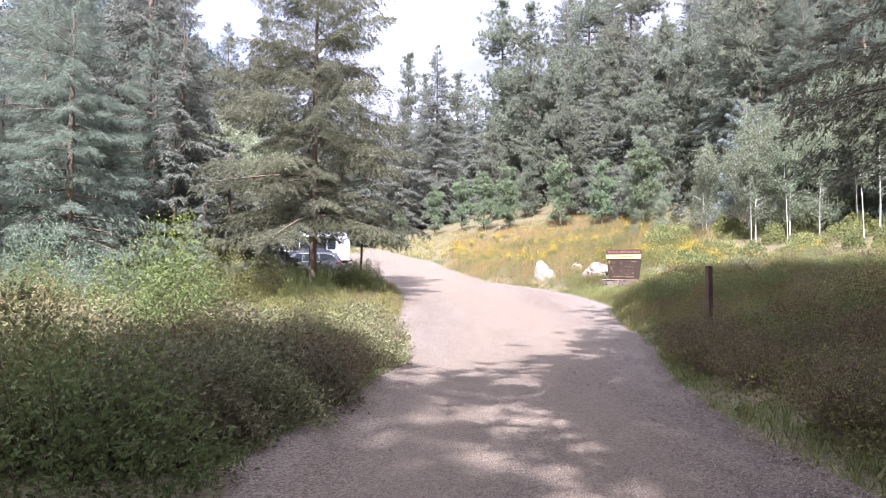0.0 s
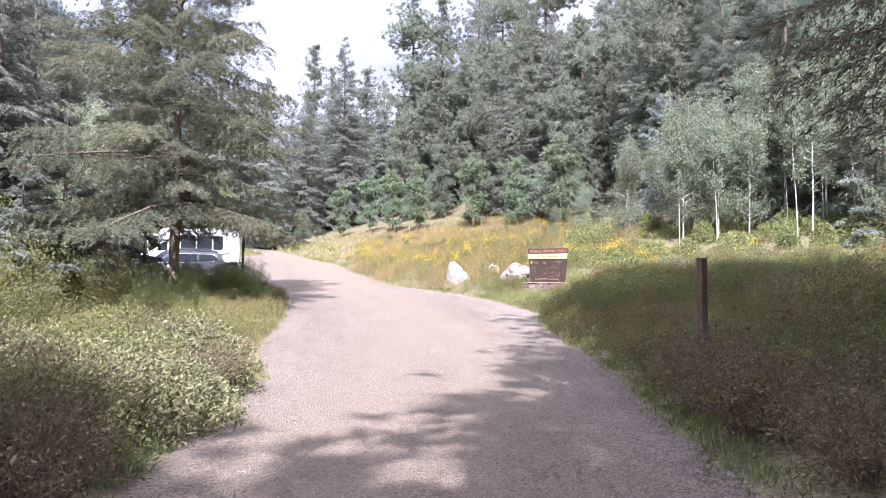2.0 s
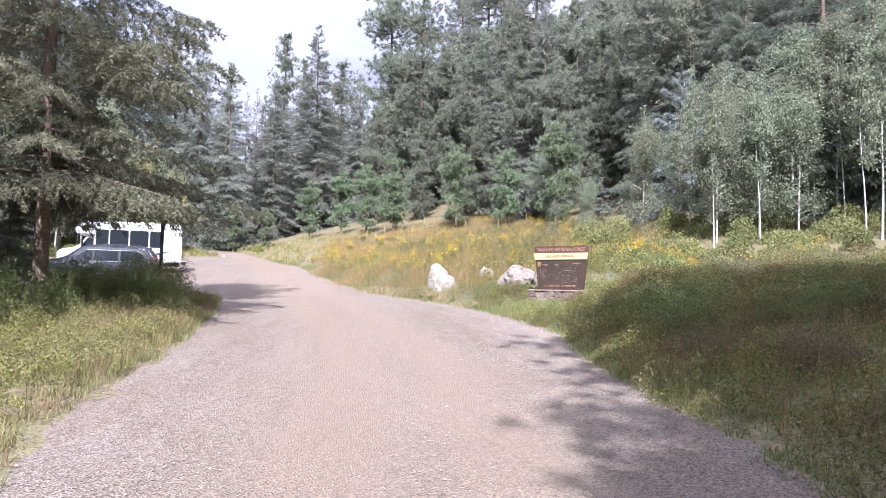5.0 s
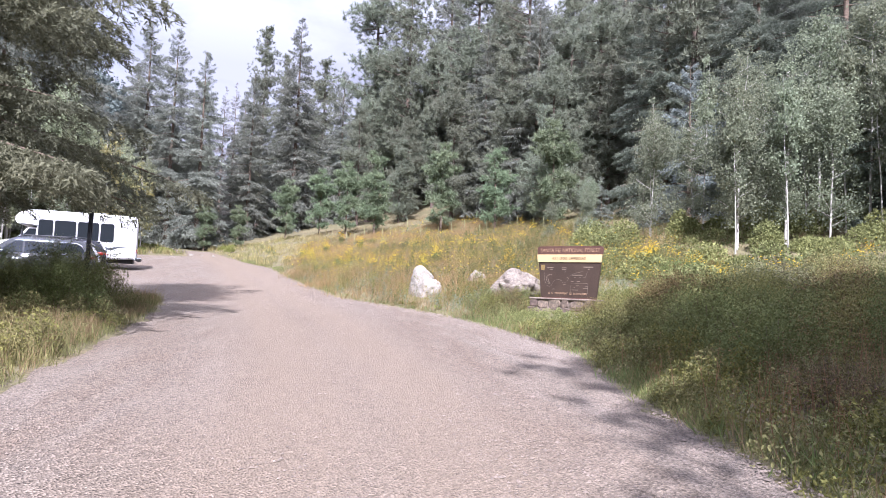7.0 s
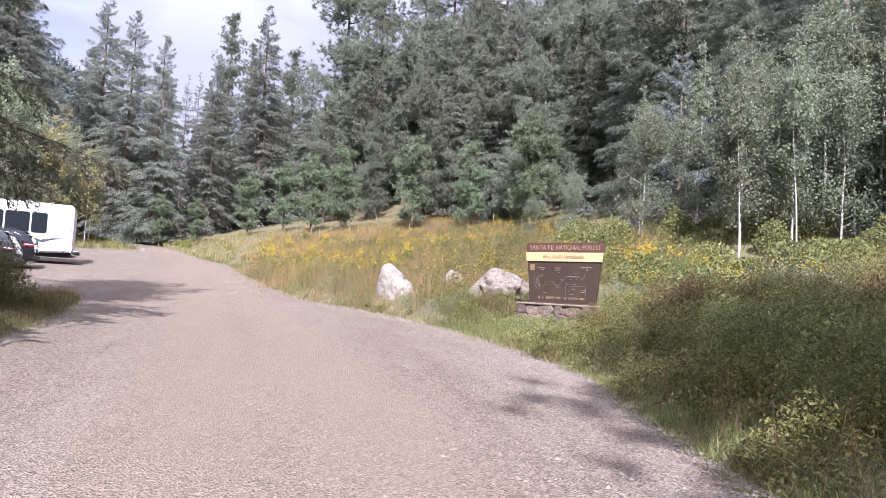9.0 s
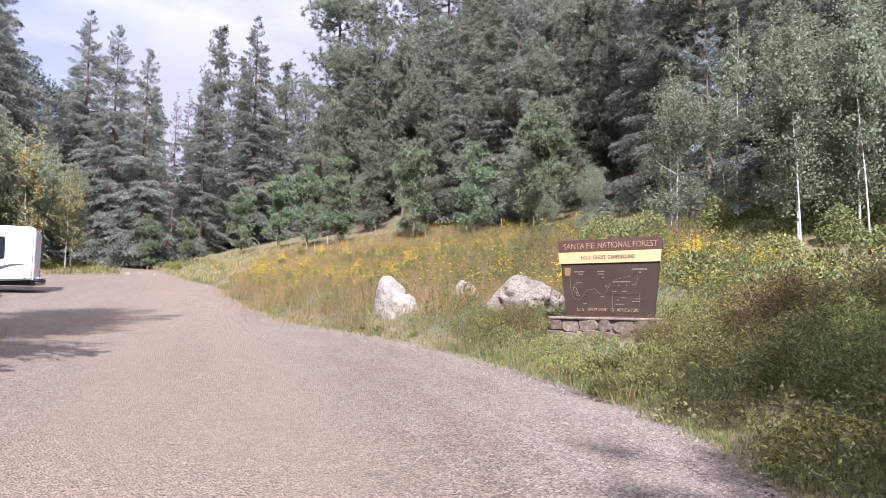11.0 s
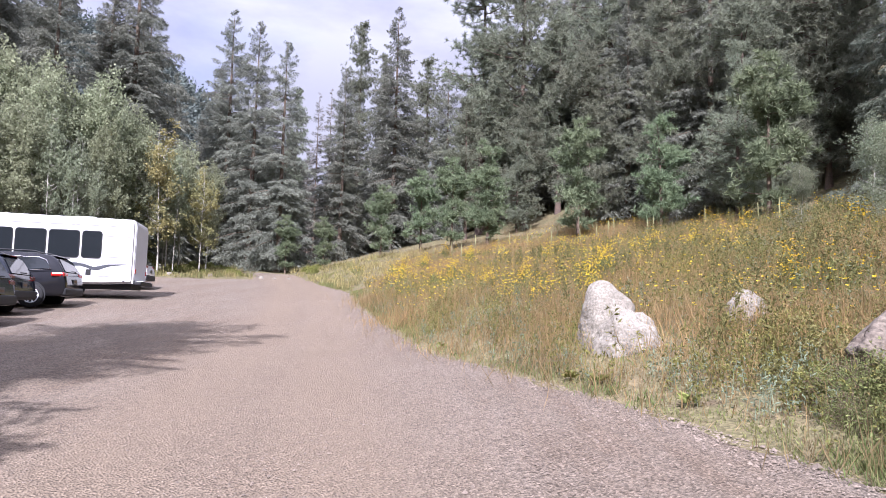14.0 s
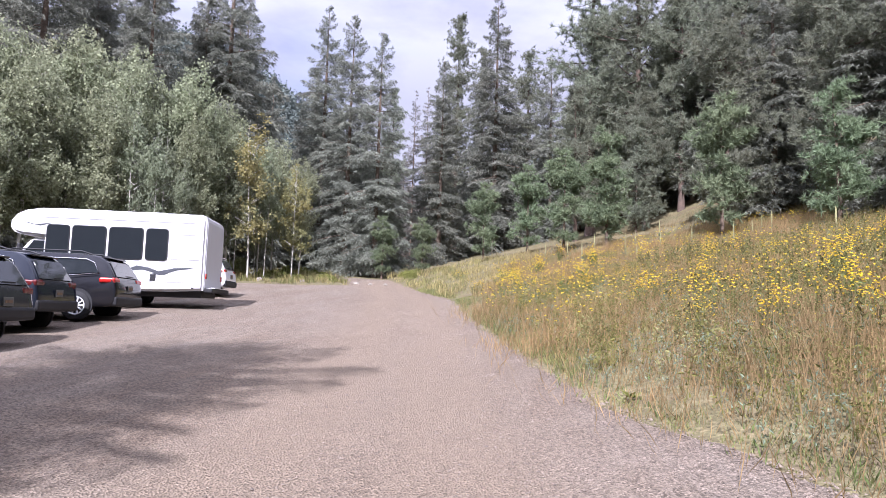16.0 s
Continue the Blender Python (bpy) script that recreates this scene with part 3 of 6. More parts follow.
def scatter_free(n, xs, ys, gap, seed):
    g, put = np.random.default_rng(seed), []
    for _ in range(n * 30):
        x, y = g.uniform(*xs), g.uniform(*ys)
        if len(put) < n and all((x - a) ** 2 + (y - b) ** 2 > gap * gap for a, b in put):
            put.append((float(x), float(y)))
    return put


def gen(i):
    return np.random.default_rng(100 + i)


G_F = "forest trees round the lot"
L_SP = "tall dark green spruce with drooping boughs at the forest edge"
L_PI = "tall ponderosa pine with open tufted crown on the slope"
spruces = [tree_kind("spruce_tree", conifer(H, R, n, gen(i), M_SPRUCE, size=sz, ratio=0.28, step=0.22, tiers=1.8, power=pw, droop=0.42), L_SP, G_F) for i, (H, R, n, sz, pw) in enumerate([(24, 3.9, 78000, 0.26, 0.70), (20, 3.3, 62000, 0.25, 0.66), (22, 4.1, 78000, 0.27, 0.78)])]
pines = [tree_kind("pine_tree", pine(H, R, n, gen(10 + i), M_PINE, bare=b, size=0.36), L_PI, G_F) for i, (H, R, n, b) in enumerate([(18, 3.3, 44000, 0.12), (15, 3.1, 38000, 0.08), (22, 3.4, 46000, 0.2), (16, 2.9, 38000, 0.05)])]
young = [tree_kind("young_pine", pine(H, R, n, gen(20 + i), M_YOUNG, bare=0.13, size=0.34, bark=M_BARK), "young bright green pine on the meadow's rim", "young pines on the meadow") for i, (H, R, n) in enumerate([(7.6, 1.7, 13000), (7.2, 1.5, 12000)])]
aspens = [tree_kind("aspen_tree", aspen(H, R, n, gen(30 + i), M_ASPEN if H < 12 else M_ASPEN_L, bare=b, leaf=0.082 if H < 12 else 0.145, r0=None if H < 12 else 0.12), "slim white-barked aspen with grey-green leaves", "aspens") for i, (H, R, n, b) in enumerate([(8.5, 1.2, 10500, 0.16), (7.0, 1.25, 9200, 0.1), (9.0, 1.1, 9000, 0.3), (12.5, 2.1, 15500, 0.2)])]
bare_aspen = tree_kind("aspen_tree", aspen(8.8, 0.75, 2600, gen(37), M_ASPEN, bare=0.4), "slim white aspen trunk with a thin crown", "aspens")
yellow_aspen = tree_kind("aspen_tree", aspen(10.2, 1.5, 4200, gen(36), M_ASPEN_Y, bare=0.2), "thin aspen turning yellow with bare lower twigs", "aspens")

# the big spruce beside the road; its boughs' shade is put into the needle colour
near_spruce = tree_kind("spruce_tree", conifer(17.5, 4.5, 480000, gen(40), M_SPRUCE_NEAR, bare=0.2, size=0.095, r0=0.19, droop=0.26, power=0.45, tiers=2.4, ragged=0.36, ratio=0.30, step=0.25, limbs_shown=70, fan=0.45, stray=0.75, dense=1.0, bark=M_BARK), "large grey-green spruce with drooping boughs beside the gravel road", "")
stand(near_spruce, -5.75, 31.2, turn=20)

# single trees that stand out against the sky
for x, y, H, p in [(-16.3, 99, 25.5, spruces[0]), (-22.9, 108, 22.8, spruces[1]), (3.4, 125, 21.0, spruces[1]), (-25, 91, 33, spruces[2]), (-27.5, 83, 26, spruces[0]), (-32.5, 78, 28, spruces[1]),
                   (-37.6, 98, 27.7, spruces[0]), (-40.4, 92, 27, spruces[2]), (-36.2, 80, 21, spruces[1]), (-32, 47, 18, spruces[0]), (-33, 60, 22, spruces[1]), (-14.5, 34, 15, spruces[2]), (-11.4, 30.6, 12, spruces[1]),
                   (-11.9, 93, 19, spruces[1]), (-20.5, 104, 19, spruces[2]), (-8.0, 104, 20, spruces[0]), (-3, 112, 20, spruces[2]), (28.5, 60, 18, spruces[1])]:
    stand(p, x, y, H / {spruces[0]: 24, spruces[1]: 20, spruces[2]: 22}[p])
for x, y, H, p in [(0.3, 132, 27.3, pines[2]), (7.0, 104, 26.5, pines[2]), (16.4, 62, 8.6, pines[3]), (18.5, 66, 13, pines[1]), (16.5, 71, 15, pines[0]), (13.2, 79, 16, pines[1]), (9.4, 90, 17, pines[3]), (5.2, 97, 17, pines[0]), (11, 100, 24, pines[2]), (14, 96, 24, pines[0]), (17.5, 90, 23, pines[2]), (9.5, 112, 26, pines[0]), (16.5, 84, 20, pines[3]), (20.5, 80, 22, pines[2]), (22.5, 74, 22, pines[0]), (12, 107, 25, pines[3]), (23, 68, 20, pines[1]), (20, 88, 24, pines[1])]:
    stand(p, x, y, H / {pines[0]: 18, pines[1]: 15, pines[2]: 22, pines[3]: 16}[p])
for x, y, H in [(11.1, 72, 7.8), (6.2, 80, 7.6), (3.7, 84, 7.2), (1.1, 90, 7), (-6.9, 88, 4.4), (15.9, 58, 7.0), (-2.5, 92, 6.5), (14.2, 66, 6.0), (-10.5, 90, 5)]:
    stand(young[int(x * 10) % 2], x, y, H / 7.4)
for x, y, H, p in [(22.0, 42.0, 9.0, 2), (23.2, 40.6, 9.4, 2), (17.7, 41, 7.8, 0), (19.0, 43, 7.4, 0), (16.1, 45, 5.8, 1), (21, 44, 8, 0), (20.6, 39.6, 7.5, 1), (19.4, 40.5, 8.2, 0), (24.5, 39, 9.5, 2), (26, 37.5, 9.5, 0), (22.3, 37, 8.5, 2), (18.4, 45.5, 6.4, 1), (14.4, 48.5, 3.4, 1), (13.4, 51, 2.8, 1), (15.2, 50.5, 4.0, 1), (17.2, 48, 5.2, 0), (24.0, 43.5, 9.5, 0), (27.5, 40.5, 10, 2), (25.2, 35, 8.5, 0), (28.5, 35.5, 9, 2), (23.4, 33.5, 8, 0)]:
    stand(aspens[p], x, y, H / (8.5, 7.0, 9.0)[p])
for x, y in scatter_free(14, (16.5, 28), (36, 47), 1.2, 5) + scatter_free(14, (-24, -15.5), (72, 82), 0.8, 6) + scatter_free(12, (-21, -15.5), (64, 76), 1.0, 8):
    stand(bare_aspen, x, y, float(rng.uniform(0.8, 1.15)), wide=0.85)
for x, y, H in [(-19.1, 74, 12.5), (-21.2, 72, 12.9), (-23.1, 70, 13.3), (-22.1, 66, 10.5), (-18.8, 78, 11.3), (-25, 67, 12.5), (-17.4, 76.5, 9.5), (-20.4, 69.5, 11), (-23.5, 63, 11), (-26, 60, 12), (-21, 61, 8), (-16.8, 80, 9), (-14.6, 82, 8), (-24.5, 57, 11), (-20, 75.5, 11), (-22.4, 68.5, 12), (-24.2, 71.5, 12.5), (-21.4, 64, 10), (-23, 60.5, 10.5), (-18, 72.5, 9), (-19.4, 66.5, 9), (-26.5, 64, 12), (-17, 83, 9.5), (-25.5, 69, 12.5)]:
    stand(aspens[3], x, y, H / 12.5, wide=float(rng.uniform(0.85, 1.1)))
stand(yellow_aspen, -15.7, 76, 1.0)
stand(yellow_aspen, -14.2, 79.5, 0.75)
tall_pine = tree_kind("pine_tree", pine(32, 3.6, 90000, gen(51), M_PINE, bare=0.1, size=0.36), "very tall full-crowned pine rising above the forest", G_F)
for x, y, k in [(-8.2, 118, 0.95), (-17.5, 124, 0.80), (-5.6, 124, 0.90)]:
    stand(tall_pine, x, y, k, wide=0.82)
snag = tree_kind("dead_spruce", conifer(23, 2.2, 15000, gen(52), M_SNAG, size=0.26, power=0.75, limbs_shown=190, droop=0.2, r0=0.15), "grey dying spruce with bare limbs and few needles", "dying spruces")
stand(snag, -14.2, 122)
stand(snag, -13.2, 126, 1.05)
blue = tree_kind("blue_spruce", conifer(8.6, 2.2, 26000, gen(45), M_BLUE, size=0.22, droop=0.12), "silvery blue spruce among the aspens", "")
stand(blue, 20.7, 50)
dark_small = tree_kind("spruce_tree", conifer(7.0, 1.5, 14000, gen(46), M_SPRUCE, size=0.22, droop=0.2), "small dark spruce at the edge of the aspens", "")
stand(dark_small, 23.6, 34.5)
stand(dark_small, 22.5, 47.5, 0.9)
stand(dark_small, 17.5, 54, 0.45)
for x, y, s in [(-9.6, 31.6, 1.0), (-8.6, 34.4, 0.75), (-11.2, 29.5, 1.1), (-8.9, 36.6, 0.6), (-7.9, 30.6, 0.62), (-7.4, 33.2, 0.55), (-9.3, 28.0, 0.7)]:
    stand(dark_small, x, y, s, wide=1.25)
# shaded look comes from the darkened needle colour
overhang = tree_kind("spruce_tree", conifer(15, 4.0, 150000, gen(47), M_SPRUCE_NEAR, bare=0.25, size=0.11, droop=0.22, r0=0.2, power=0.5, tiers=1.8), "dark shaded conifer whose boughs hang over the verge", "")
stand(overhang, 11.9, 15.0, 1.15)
# the shade on these trees is partly in their needle colour
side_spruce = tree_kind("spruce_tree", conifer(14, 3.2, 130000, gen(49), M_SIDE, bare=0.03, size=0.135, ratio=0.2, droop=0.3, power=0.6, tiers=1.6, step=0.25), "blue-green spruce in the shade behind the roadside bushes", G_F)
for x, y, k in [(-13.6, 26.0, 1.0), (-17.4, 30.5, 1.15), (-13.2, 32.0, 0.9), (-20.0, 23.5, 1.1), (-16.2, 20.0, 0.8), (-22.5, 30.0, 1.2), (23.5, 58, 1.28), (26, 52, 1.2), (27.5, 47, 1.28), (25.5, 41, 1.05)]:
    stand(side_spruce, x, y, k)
# trees beside the road behind, which shade it
for x, y, H, p in [(-11, -7, 18, spruces[1]), (10.5, 4, 13, pines[3]), (-9, -10, 18, pines[0]), (9.6, -3, 22, spruces[2]), (5.6, -14, 24, spruces[2])]:
    stand(p, x, y, wide=0.75 if H > 26 else 1.0, scale=H / {spruces[0]: 24, spruces[1]: 20, spruces[2]: 22, pines[0]: 18, pines[1]: 15, pines[2]: 22, pines[3]: 16}[p])

broad = tree_kind("pine_tree", pine(20, 4.5, 52000, gen(48), M_PINE, bare=0.28, size=0.5), "tall broad-crowned pine beside the road", G_F)
for x, y in [(-4.5, -9.0), (-3.9, -13.0), (4.8, -6.6), (8.9, 9.8), (-3.6, -14), (5.2, -10.5), (7.4, 3.4), (6.5, 4.6)]:
    stand(broad, x, y, 1.12 if y > 8 else 1.0)
stand(broad, 4.2, 1.2, 0.82, wide=1.3)

# the forest behind them
EDGE_FOREST_Y = [20, 38, 50, 60, 70, 80, 90, 100, 110, 130, 400]
EDGE_FOREST_X = [25, 26, 24, 21, 18.5, 15, 10.5, 4, -4, -14, -60]
taken = [(-16, 99), (-9, 125), (7, 104), (-24, 86)]
count = 0
for _ in range(30000):
    x, y = rng.uniform(-52, 66), rng.uniform(18, 165)
    right = x > np.interp(y, EDGE_FOREST_Y, EDGE_FOREST_X)
    left = x < np.interp(y, [18, 36, 40, 70, 82, 90, 108, 130], [-13, -17, -33, -33, -26, -21, -20, -14])
    if not (right or left):
        continue
    gap = 3.4 if (right and x - np.interp(y, EDGE_FOREST_Y, EDGE_FOREST_X) < 22) or (left and x > -40) else 6.0
    if any((x - a) ** 2 + (y - b) ** 2 < gap * gap for a, b in taken):
        continue
    taken.append((x, y))
    i = int(rng.integers(4)) if right and rng.random() < 0.72 else 4 + int(rng.integers(3))
    i = 7 if (left and y < 45) or (right and y < 62 and i > 3) else i
    p, full = (pines + spruces + [side_spruce])[i], (18, 15, 22, 16, 24, 20, 22, 14)[i]
    tall = full * rng.uniform(0.75, 1.05)
    bearing = math.degrees(math.atan2(1.8 - x, y - 36.0))
    if -2.5 < bearing < 24.5 and y > 60:          # the valley opens here and the trees stay low
        tall = min(tall, math.hypot(x - 1.8, y - 36) * rng.uniform(0.16, 0.245) + 1.5 - height(x, y))
        if tall < 5:
            continue
    stand(p, x, y, tall / full, wide=1.0 if tall > 12 else 1.25)
    count += 1
    if count >= 210:
        break

# far woods on the valley sides: conifers without number
g5 = gen(50)
pieces = []
spots = np.concatenate([np.column_stack([g5.uniform(-330, -66, 6500), g5.uniform(170, 500, 6500)]), np.column_stack([g5.uniform(-260, 300, 4000), g5.uniform(120, 420, 4000)])])
spots = spots[(np.abs(spots[:, 0]) > 80) | (spots[:, 1] > 178)]
base = np.column_stack([spots, land(spots[:, 0], spots[:, 1])])
hs = g5.uniform(11, 22, len(base))
per = 18
c = np.repeat(base, per, 0)
hh = np.repeat(hs, per)
fr = np.tile(np.linspace(0.06, 0.97, per), len(base))
az = g5.random(len(c)) * 2 * np.pi
d = np.column_stack([np.cos(az), np.sin(az), np.interp(fr, [0, 1], [-0.5, 0.9])])
ln = hh * (0.20 * (1 - fr) ** 0.8 + 0.035) * g5.uniform(0.7, 1.25, len(c))
c = c + np.column_stack([np.zeros(len(c)), np.zeros(len(c)), fr * hh])
tagged(new("far_woods", raw_mesh("far_woods", *cards(c, d, ln, ln * 0.9, g5, 0.15), M_FIR_FAR)), "dark conifer forest covering the far valley sides", "forest", kind="stuff")


# ---- bushes, grass and flowers ----
def bush(name, R, H, n, leaf, mat, seed, label, group, stems=10, category="bush", ratio=0.5):
    g = gen(seed)
    t = thing(name, label, category, group)
    per = 8
    m = n // per
    az, u = g.random(m) * 2 * np.pi, g.random(m) ** 0.45
    lob = 1 + 0.22 * np.sin(az * 3 + seed) + 0.12 * np.sin(az * 7)
    rr = R * u * lob
    top = H * np.sqrt(np.clip(1 - (u * 0.97) ** 2, 0, 1)) * (0.85 + 0.25 * np.sin(az * 4 + u * 5 + seed))
    z = top * (1 - 0.75 * g.random(m) ** 1.6)
    c = np.column_stack([rr * np.cos(az), rr * np.sin(az), np.maximum(z, 0.05)])
    cc = np.repeat(c, per, 0) + g.normal(0, 0.06 + leaf * 0.6, (m * per, 3))
    d = g.normal(size=(len(cc), 3)) + np.array([0, 0, 0.25]) + unit(cc * np.array([1, 1, 0.3])) * 0.8
    length = leaf * g.uniform(0.6, 1.4, len(cc))
    child("foliage", raw_mesh("foliage", *cards(cc, d, length, length * ratio, g), mat), t)
    pieces = []
    for i in g.choice(m, stems * 2, replace=False):
        e = c[i] * np.array([1, 1, 1.12])
        s = np.linspace(0, 1, 4)[:, None]
        pieces.append(tube(np.array([0.12 * e[0], 0.12 * e[1], -0.1]) * (1 - s) + e * s + g.normal(0, 0.02, (4, 3)), [0.012, 0.009, 0.006, 0.003], 4))
    child("branchwork", raw_mesh("branchwork", *merge(pieces), M_TWIG), t)
    return t


G_L = "bushes lining the road"
b_green = bush("bush", 1.05, 1.25, 8000, 0.055, M_BUSH, 60, "dense green leafy bush beside the road", G_L)
b_dry = bush("bush", 1.0, 1.15, 8000, 0.052, M_BUSH_DRY, 61, "brownish drying leafy bush beside the road", G_L)
b_pale = bush("bush", 0.9, 1.0, 7200, 0.062, M_BUSH_PALE, 62, "pale dusty leafy bush at the road's edge", G_L)
b_tall = bush("bush", 1.3, 2.6, 10000, 0.066, M_BUSH, 63, "tall dark green shrub beside the road", G_L, 14)
b_yel = bush("bush", 1.5, 3.6, 7000, 0.10, M_BUSH_YEL, 64, "bright yellow-green shrub behind the roadside bushes", "")
b_wil = bush("willow_bush", 2.3, 5.4, 9000, 0.13, M_WILLOW, 65, "grey-green willow thicket in the shade", "willow thicket", 14, ratio=0.3)
b_sun = bush("bush", 1.05, 1.2, 7500, 0.05, M_SUN_BUSH, 66, "yellow-green sunlit bush beside the road", G_L)


def scrub(R, H, n, seed, leaves_mat, label):
    """A thin-leaved shrub: a spray of arching bare twigs with small sparse leaves."""
    g = gen(seed)
    t = thing("bush", label, "bush", G_L)
    a, u = g.random(n) * 2 * np.pi, np.sqrt(g.random(n))
    tip = np.column_stack([R * u * np.cos(a), R * u * np.sin(a), H * g.uniform(0.45, 1.05, n) * (1 - 0.35 * u * u)])
    foot = tip * np.array([0.25, 0.25, 0]) + g.normal(0, 0.06, (n, 3)) * np.array([1, 1, 0])
    knee = (foot + tip) / 2 + np.array([0, 0, 1.0]) * (0.12 * H * u)[:, None] + g.normal(0, 0.05, (n, 3))
    w = 0.005
    lower = cards(foot, knee - foot, np.linalg.norm(knee - foot, axis=1) * 1.05, w * 1.5, g, 0.02)
    upper = cards(knee, tip - knee, np.linalg.norm(tip - knee, axis=1), w, g, 0.06)
    k = np.repeat(np.arange(n), 3)
    v = g.uniform(0.1, 0.9, len(k))[:, None]
    side_from = knee[k] * (1 - v) + tip[k] * v
    side = cards(side_from, g.normal(size=(len(k), 3)) + np.array([0, 0, 0.5]), g.uniform(0.08, 0.28, len(k)), w * 0.8, g, 0.03)
    child("branchwork", raw_mesh("branchwork", *merge([lower, upper, side]), M_TWIG_PALE), t)
    k = g.integers(0, n, n * 14)
    v = g.random(len(k))[:, None] ** 0.7
    p = knee[k] * (1 - v) + tip[k] * v + g.normal(0, 0.06, (len(k), 3))
    ln = 0.034 * g.uniform(0.6, 1.5, len(k))
    child("foliage", raw_mesh("foliage", *cards(p, g.normal(size=(len(k), 3)), ln, ln * 0.5, g), leaves_mat), t)
    return t


scrubs = [scrub(0.95, 1.15, 420, 67, M_BUSH_DRY, "twiggy reddish-brown shrub with sparse small leaves beside the road"), scrub(0.9, 1.0, 420, 68, M_BUSH, "twiggy green shrub with small leaves beside the road")]
weed_sites = []

g6 = np.random.default_rng(21)


def thicket(n, xs, ys, protos, lo, hi, keep=0.35, gap=0.75):
    put = []
    for _ in range(n * 30):
        x, y = g6.uniform(*xs), g6.uniform(*ys)
        if left_edge(y) - keep < x < right_edge(y) + keep or any((x - a) ** 2 + (y - b) ** 2 < gap * gap for a, b in put):
            continue
        put.append((x, y))
        stand(protos[g6.integers(len(protos))], x, y, g6.uniform(lo, hi), turn=g6.uniform(0, 360))
        if len(put) >= n:
            break


def scatter(n, xs, ys, keep, gap):
    put = []
    for _ in range(n * 20):
        x, y = g6.uniform(*xs), g6.uniform(*ys)
        if left_edge(y) - keep < x < right_edge(y) + keep or any((x - a) ** 2 + (y - b) ** 2 < gap * gap for a, b in put):
            continue
        put.append((x, y))
        if len(put) >= n:
            break
    return put


thicket(36, (-7, -1.5), (2.5, 11.5), [b_dry, b_green, b_pale, b_green], 0.8, 1.1, 0.75, 0.85)
thicket(28, (-7.5, -1.0), (11, 19), [b_pale, b_green, b_pale, scrubs[1]], 0.7, 1.05, 0.62, 0.85)
thicket(17, (-2.2, -0.8), (7, 16), [b_pale, b_pale, scrubs[0]], 0.7, 1.0, 0.3, 0.55)
thicket(14, (-13, -7), (5, 14), [b_green, b_dry], 0.9, 1.2, 1, 1.2)
thicket(9, (-13, -6.5), (15, 24), [b_tall, b_green, b_dry], 0.8, 1.1, 1, 1.4)
stand(b_tall, -5.7, 16.0, 1.15)
thicket(12, (-11, -5), (20, 31), [b_green], 0.6, 1.0, 1.2, 1.0)
thicket(40, (4.2, 10.5), (4, 16.5), [scrubs[0], scrubs[1], scrubs[0]], 0.7, 1.05, 0.6, 0.75)
thicket(14, (7, 12), (6, 16), [b_green, b_dry], 0.7, 1.0, 0.9, 1.0)
thicket(16, (11, 17), (20, 26), [b_dry, scrubs[0], b_dry], 0.8, 1.1, 1.1, 1.0)
thicket(40, (6.0, 15), (14, 26), [scrubs[0], b_green, scrubs[1], b_green], 0.55, 0.8, 1.1, 0.95)
thicket(34, (7.4, 17), (24.5, 30.0), [b_green, b_green, b_green, b_sun], 0.85, 1.15, 1.4, 0.9)
thicket(26, (10.6, 18), (29.5, 35), [b_sun, b_sun, b_dry, b_pale], 0.65, 0.95, 1.5, 0.95)
thicket(20, (13, 22), (22, 33), [b_sun, b_dry, b_pale], 0.7, 1.0, 1.5, 1.2)
weed_sites += scatter(70, (6.6, 9.8), (34.5, 41), 0.5, 0.32)
thicket(8, (9.5, 15), (36, 43), [b_green], 0.6, 1.0, 0.9, 0.9)
forest_foot = scatter(34, (12, 24), (34, 46), 1.5, 1.1) + scatter(40, (23, 38), (30, 50), 1.5, 1.4) + scatter(34, (-27, -17.5), (46, 84), 1.0, 1.5)
lot_end = scatter(26, (-17, -7), (79, 91), 0.6, 0.9)
thicket(11, (-7.2, -3.6), (33.6, 37.8), [b_tall], 0.6, 0.74, 0.9, 0.8)
weed_sites += scatter(70, (-6.5, -1.6), (17, 33), 0.5, 0.5)
weed_sites += scatter(150, (4, 9), (6, 27), 0.25, 0.4)
weed_sites += scatter(80, (3, 11), (22, 36), 0.25, 0.4) + scatter(60, (0.5, 11), (44, 62), 0.25, 0.5)
weed_sites += scatter(90, (6.4, 11.5), (26, 35), 0.2, 0.4)
for x, y, s in [(7.25, 37.35, 0.72), (7.75, 37.0, 0.55), (8.5, 37.2, 0.5), (7.0, 37.9, 0.7), (7.5, 37.0, 0.7), (8.0, 37.3, 0.6), (6.7, 37.4, 0.5), (9.95, 33.5, 0.5)]:
    stand([b_sun, scrubs[1], b_green][int(x * 100) % 3], x, y, s)
for x, y, s in [(10.6, 32.8, 1.0), (11.5, 31.6, 1.1), (10.3, 31.3, 0.8), (9.75, 32.5, 0.55), (11.2, 33.6, 1.0), (9.0, 34.05, 0.5), (9.45, 33.7, 0.55), (9.3, 34.0, 0.42)]:
    stand(b_sun, x, y, s)
for x, y, s in [(-6.2, 30.3, 0.72), (-7.4, 29.8, 0.9), (-8.7, 29.2, 1.0), (-5.3, 31.0, 0.55)]:
    stand(b_tall, x, y, s)
for x, y, s in [(-10.6, 28.6, 1.0)]:
    stand(b_yel, x, y, s)
for x, y, s in [(-11.6, 21.5, 0.62), (-11.2, 25.0, 0.55), (-13.0, 21.0, 0.7), (-22, 38, 1.6)]:
    stand(b_wil, x, y, s)


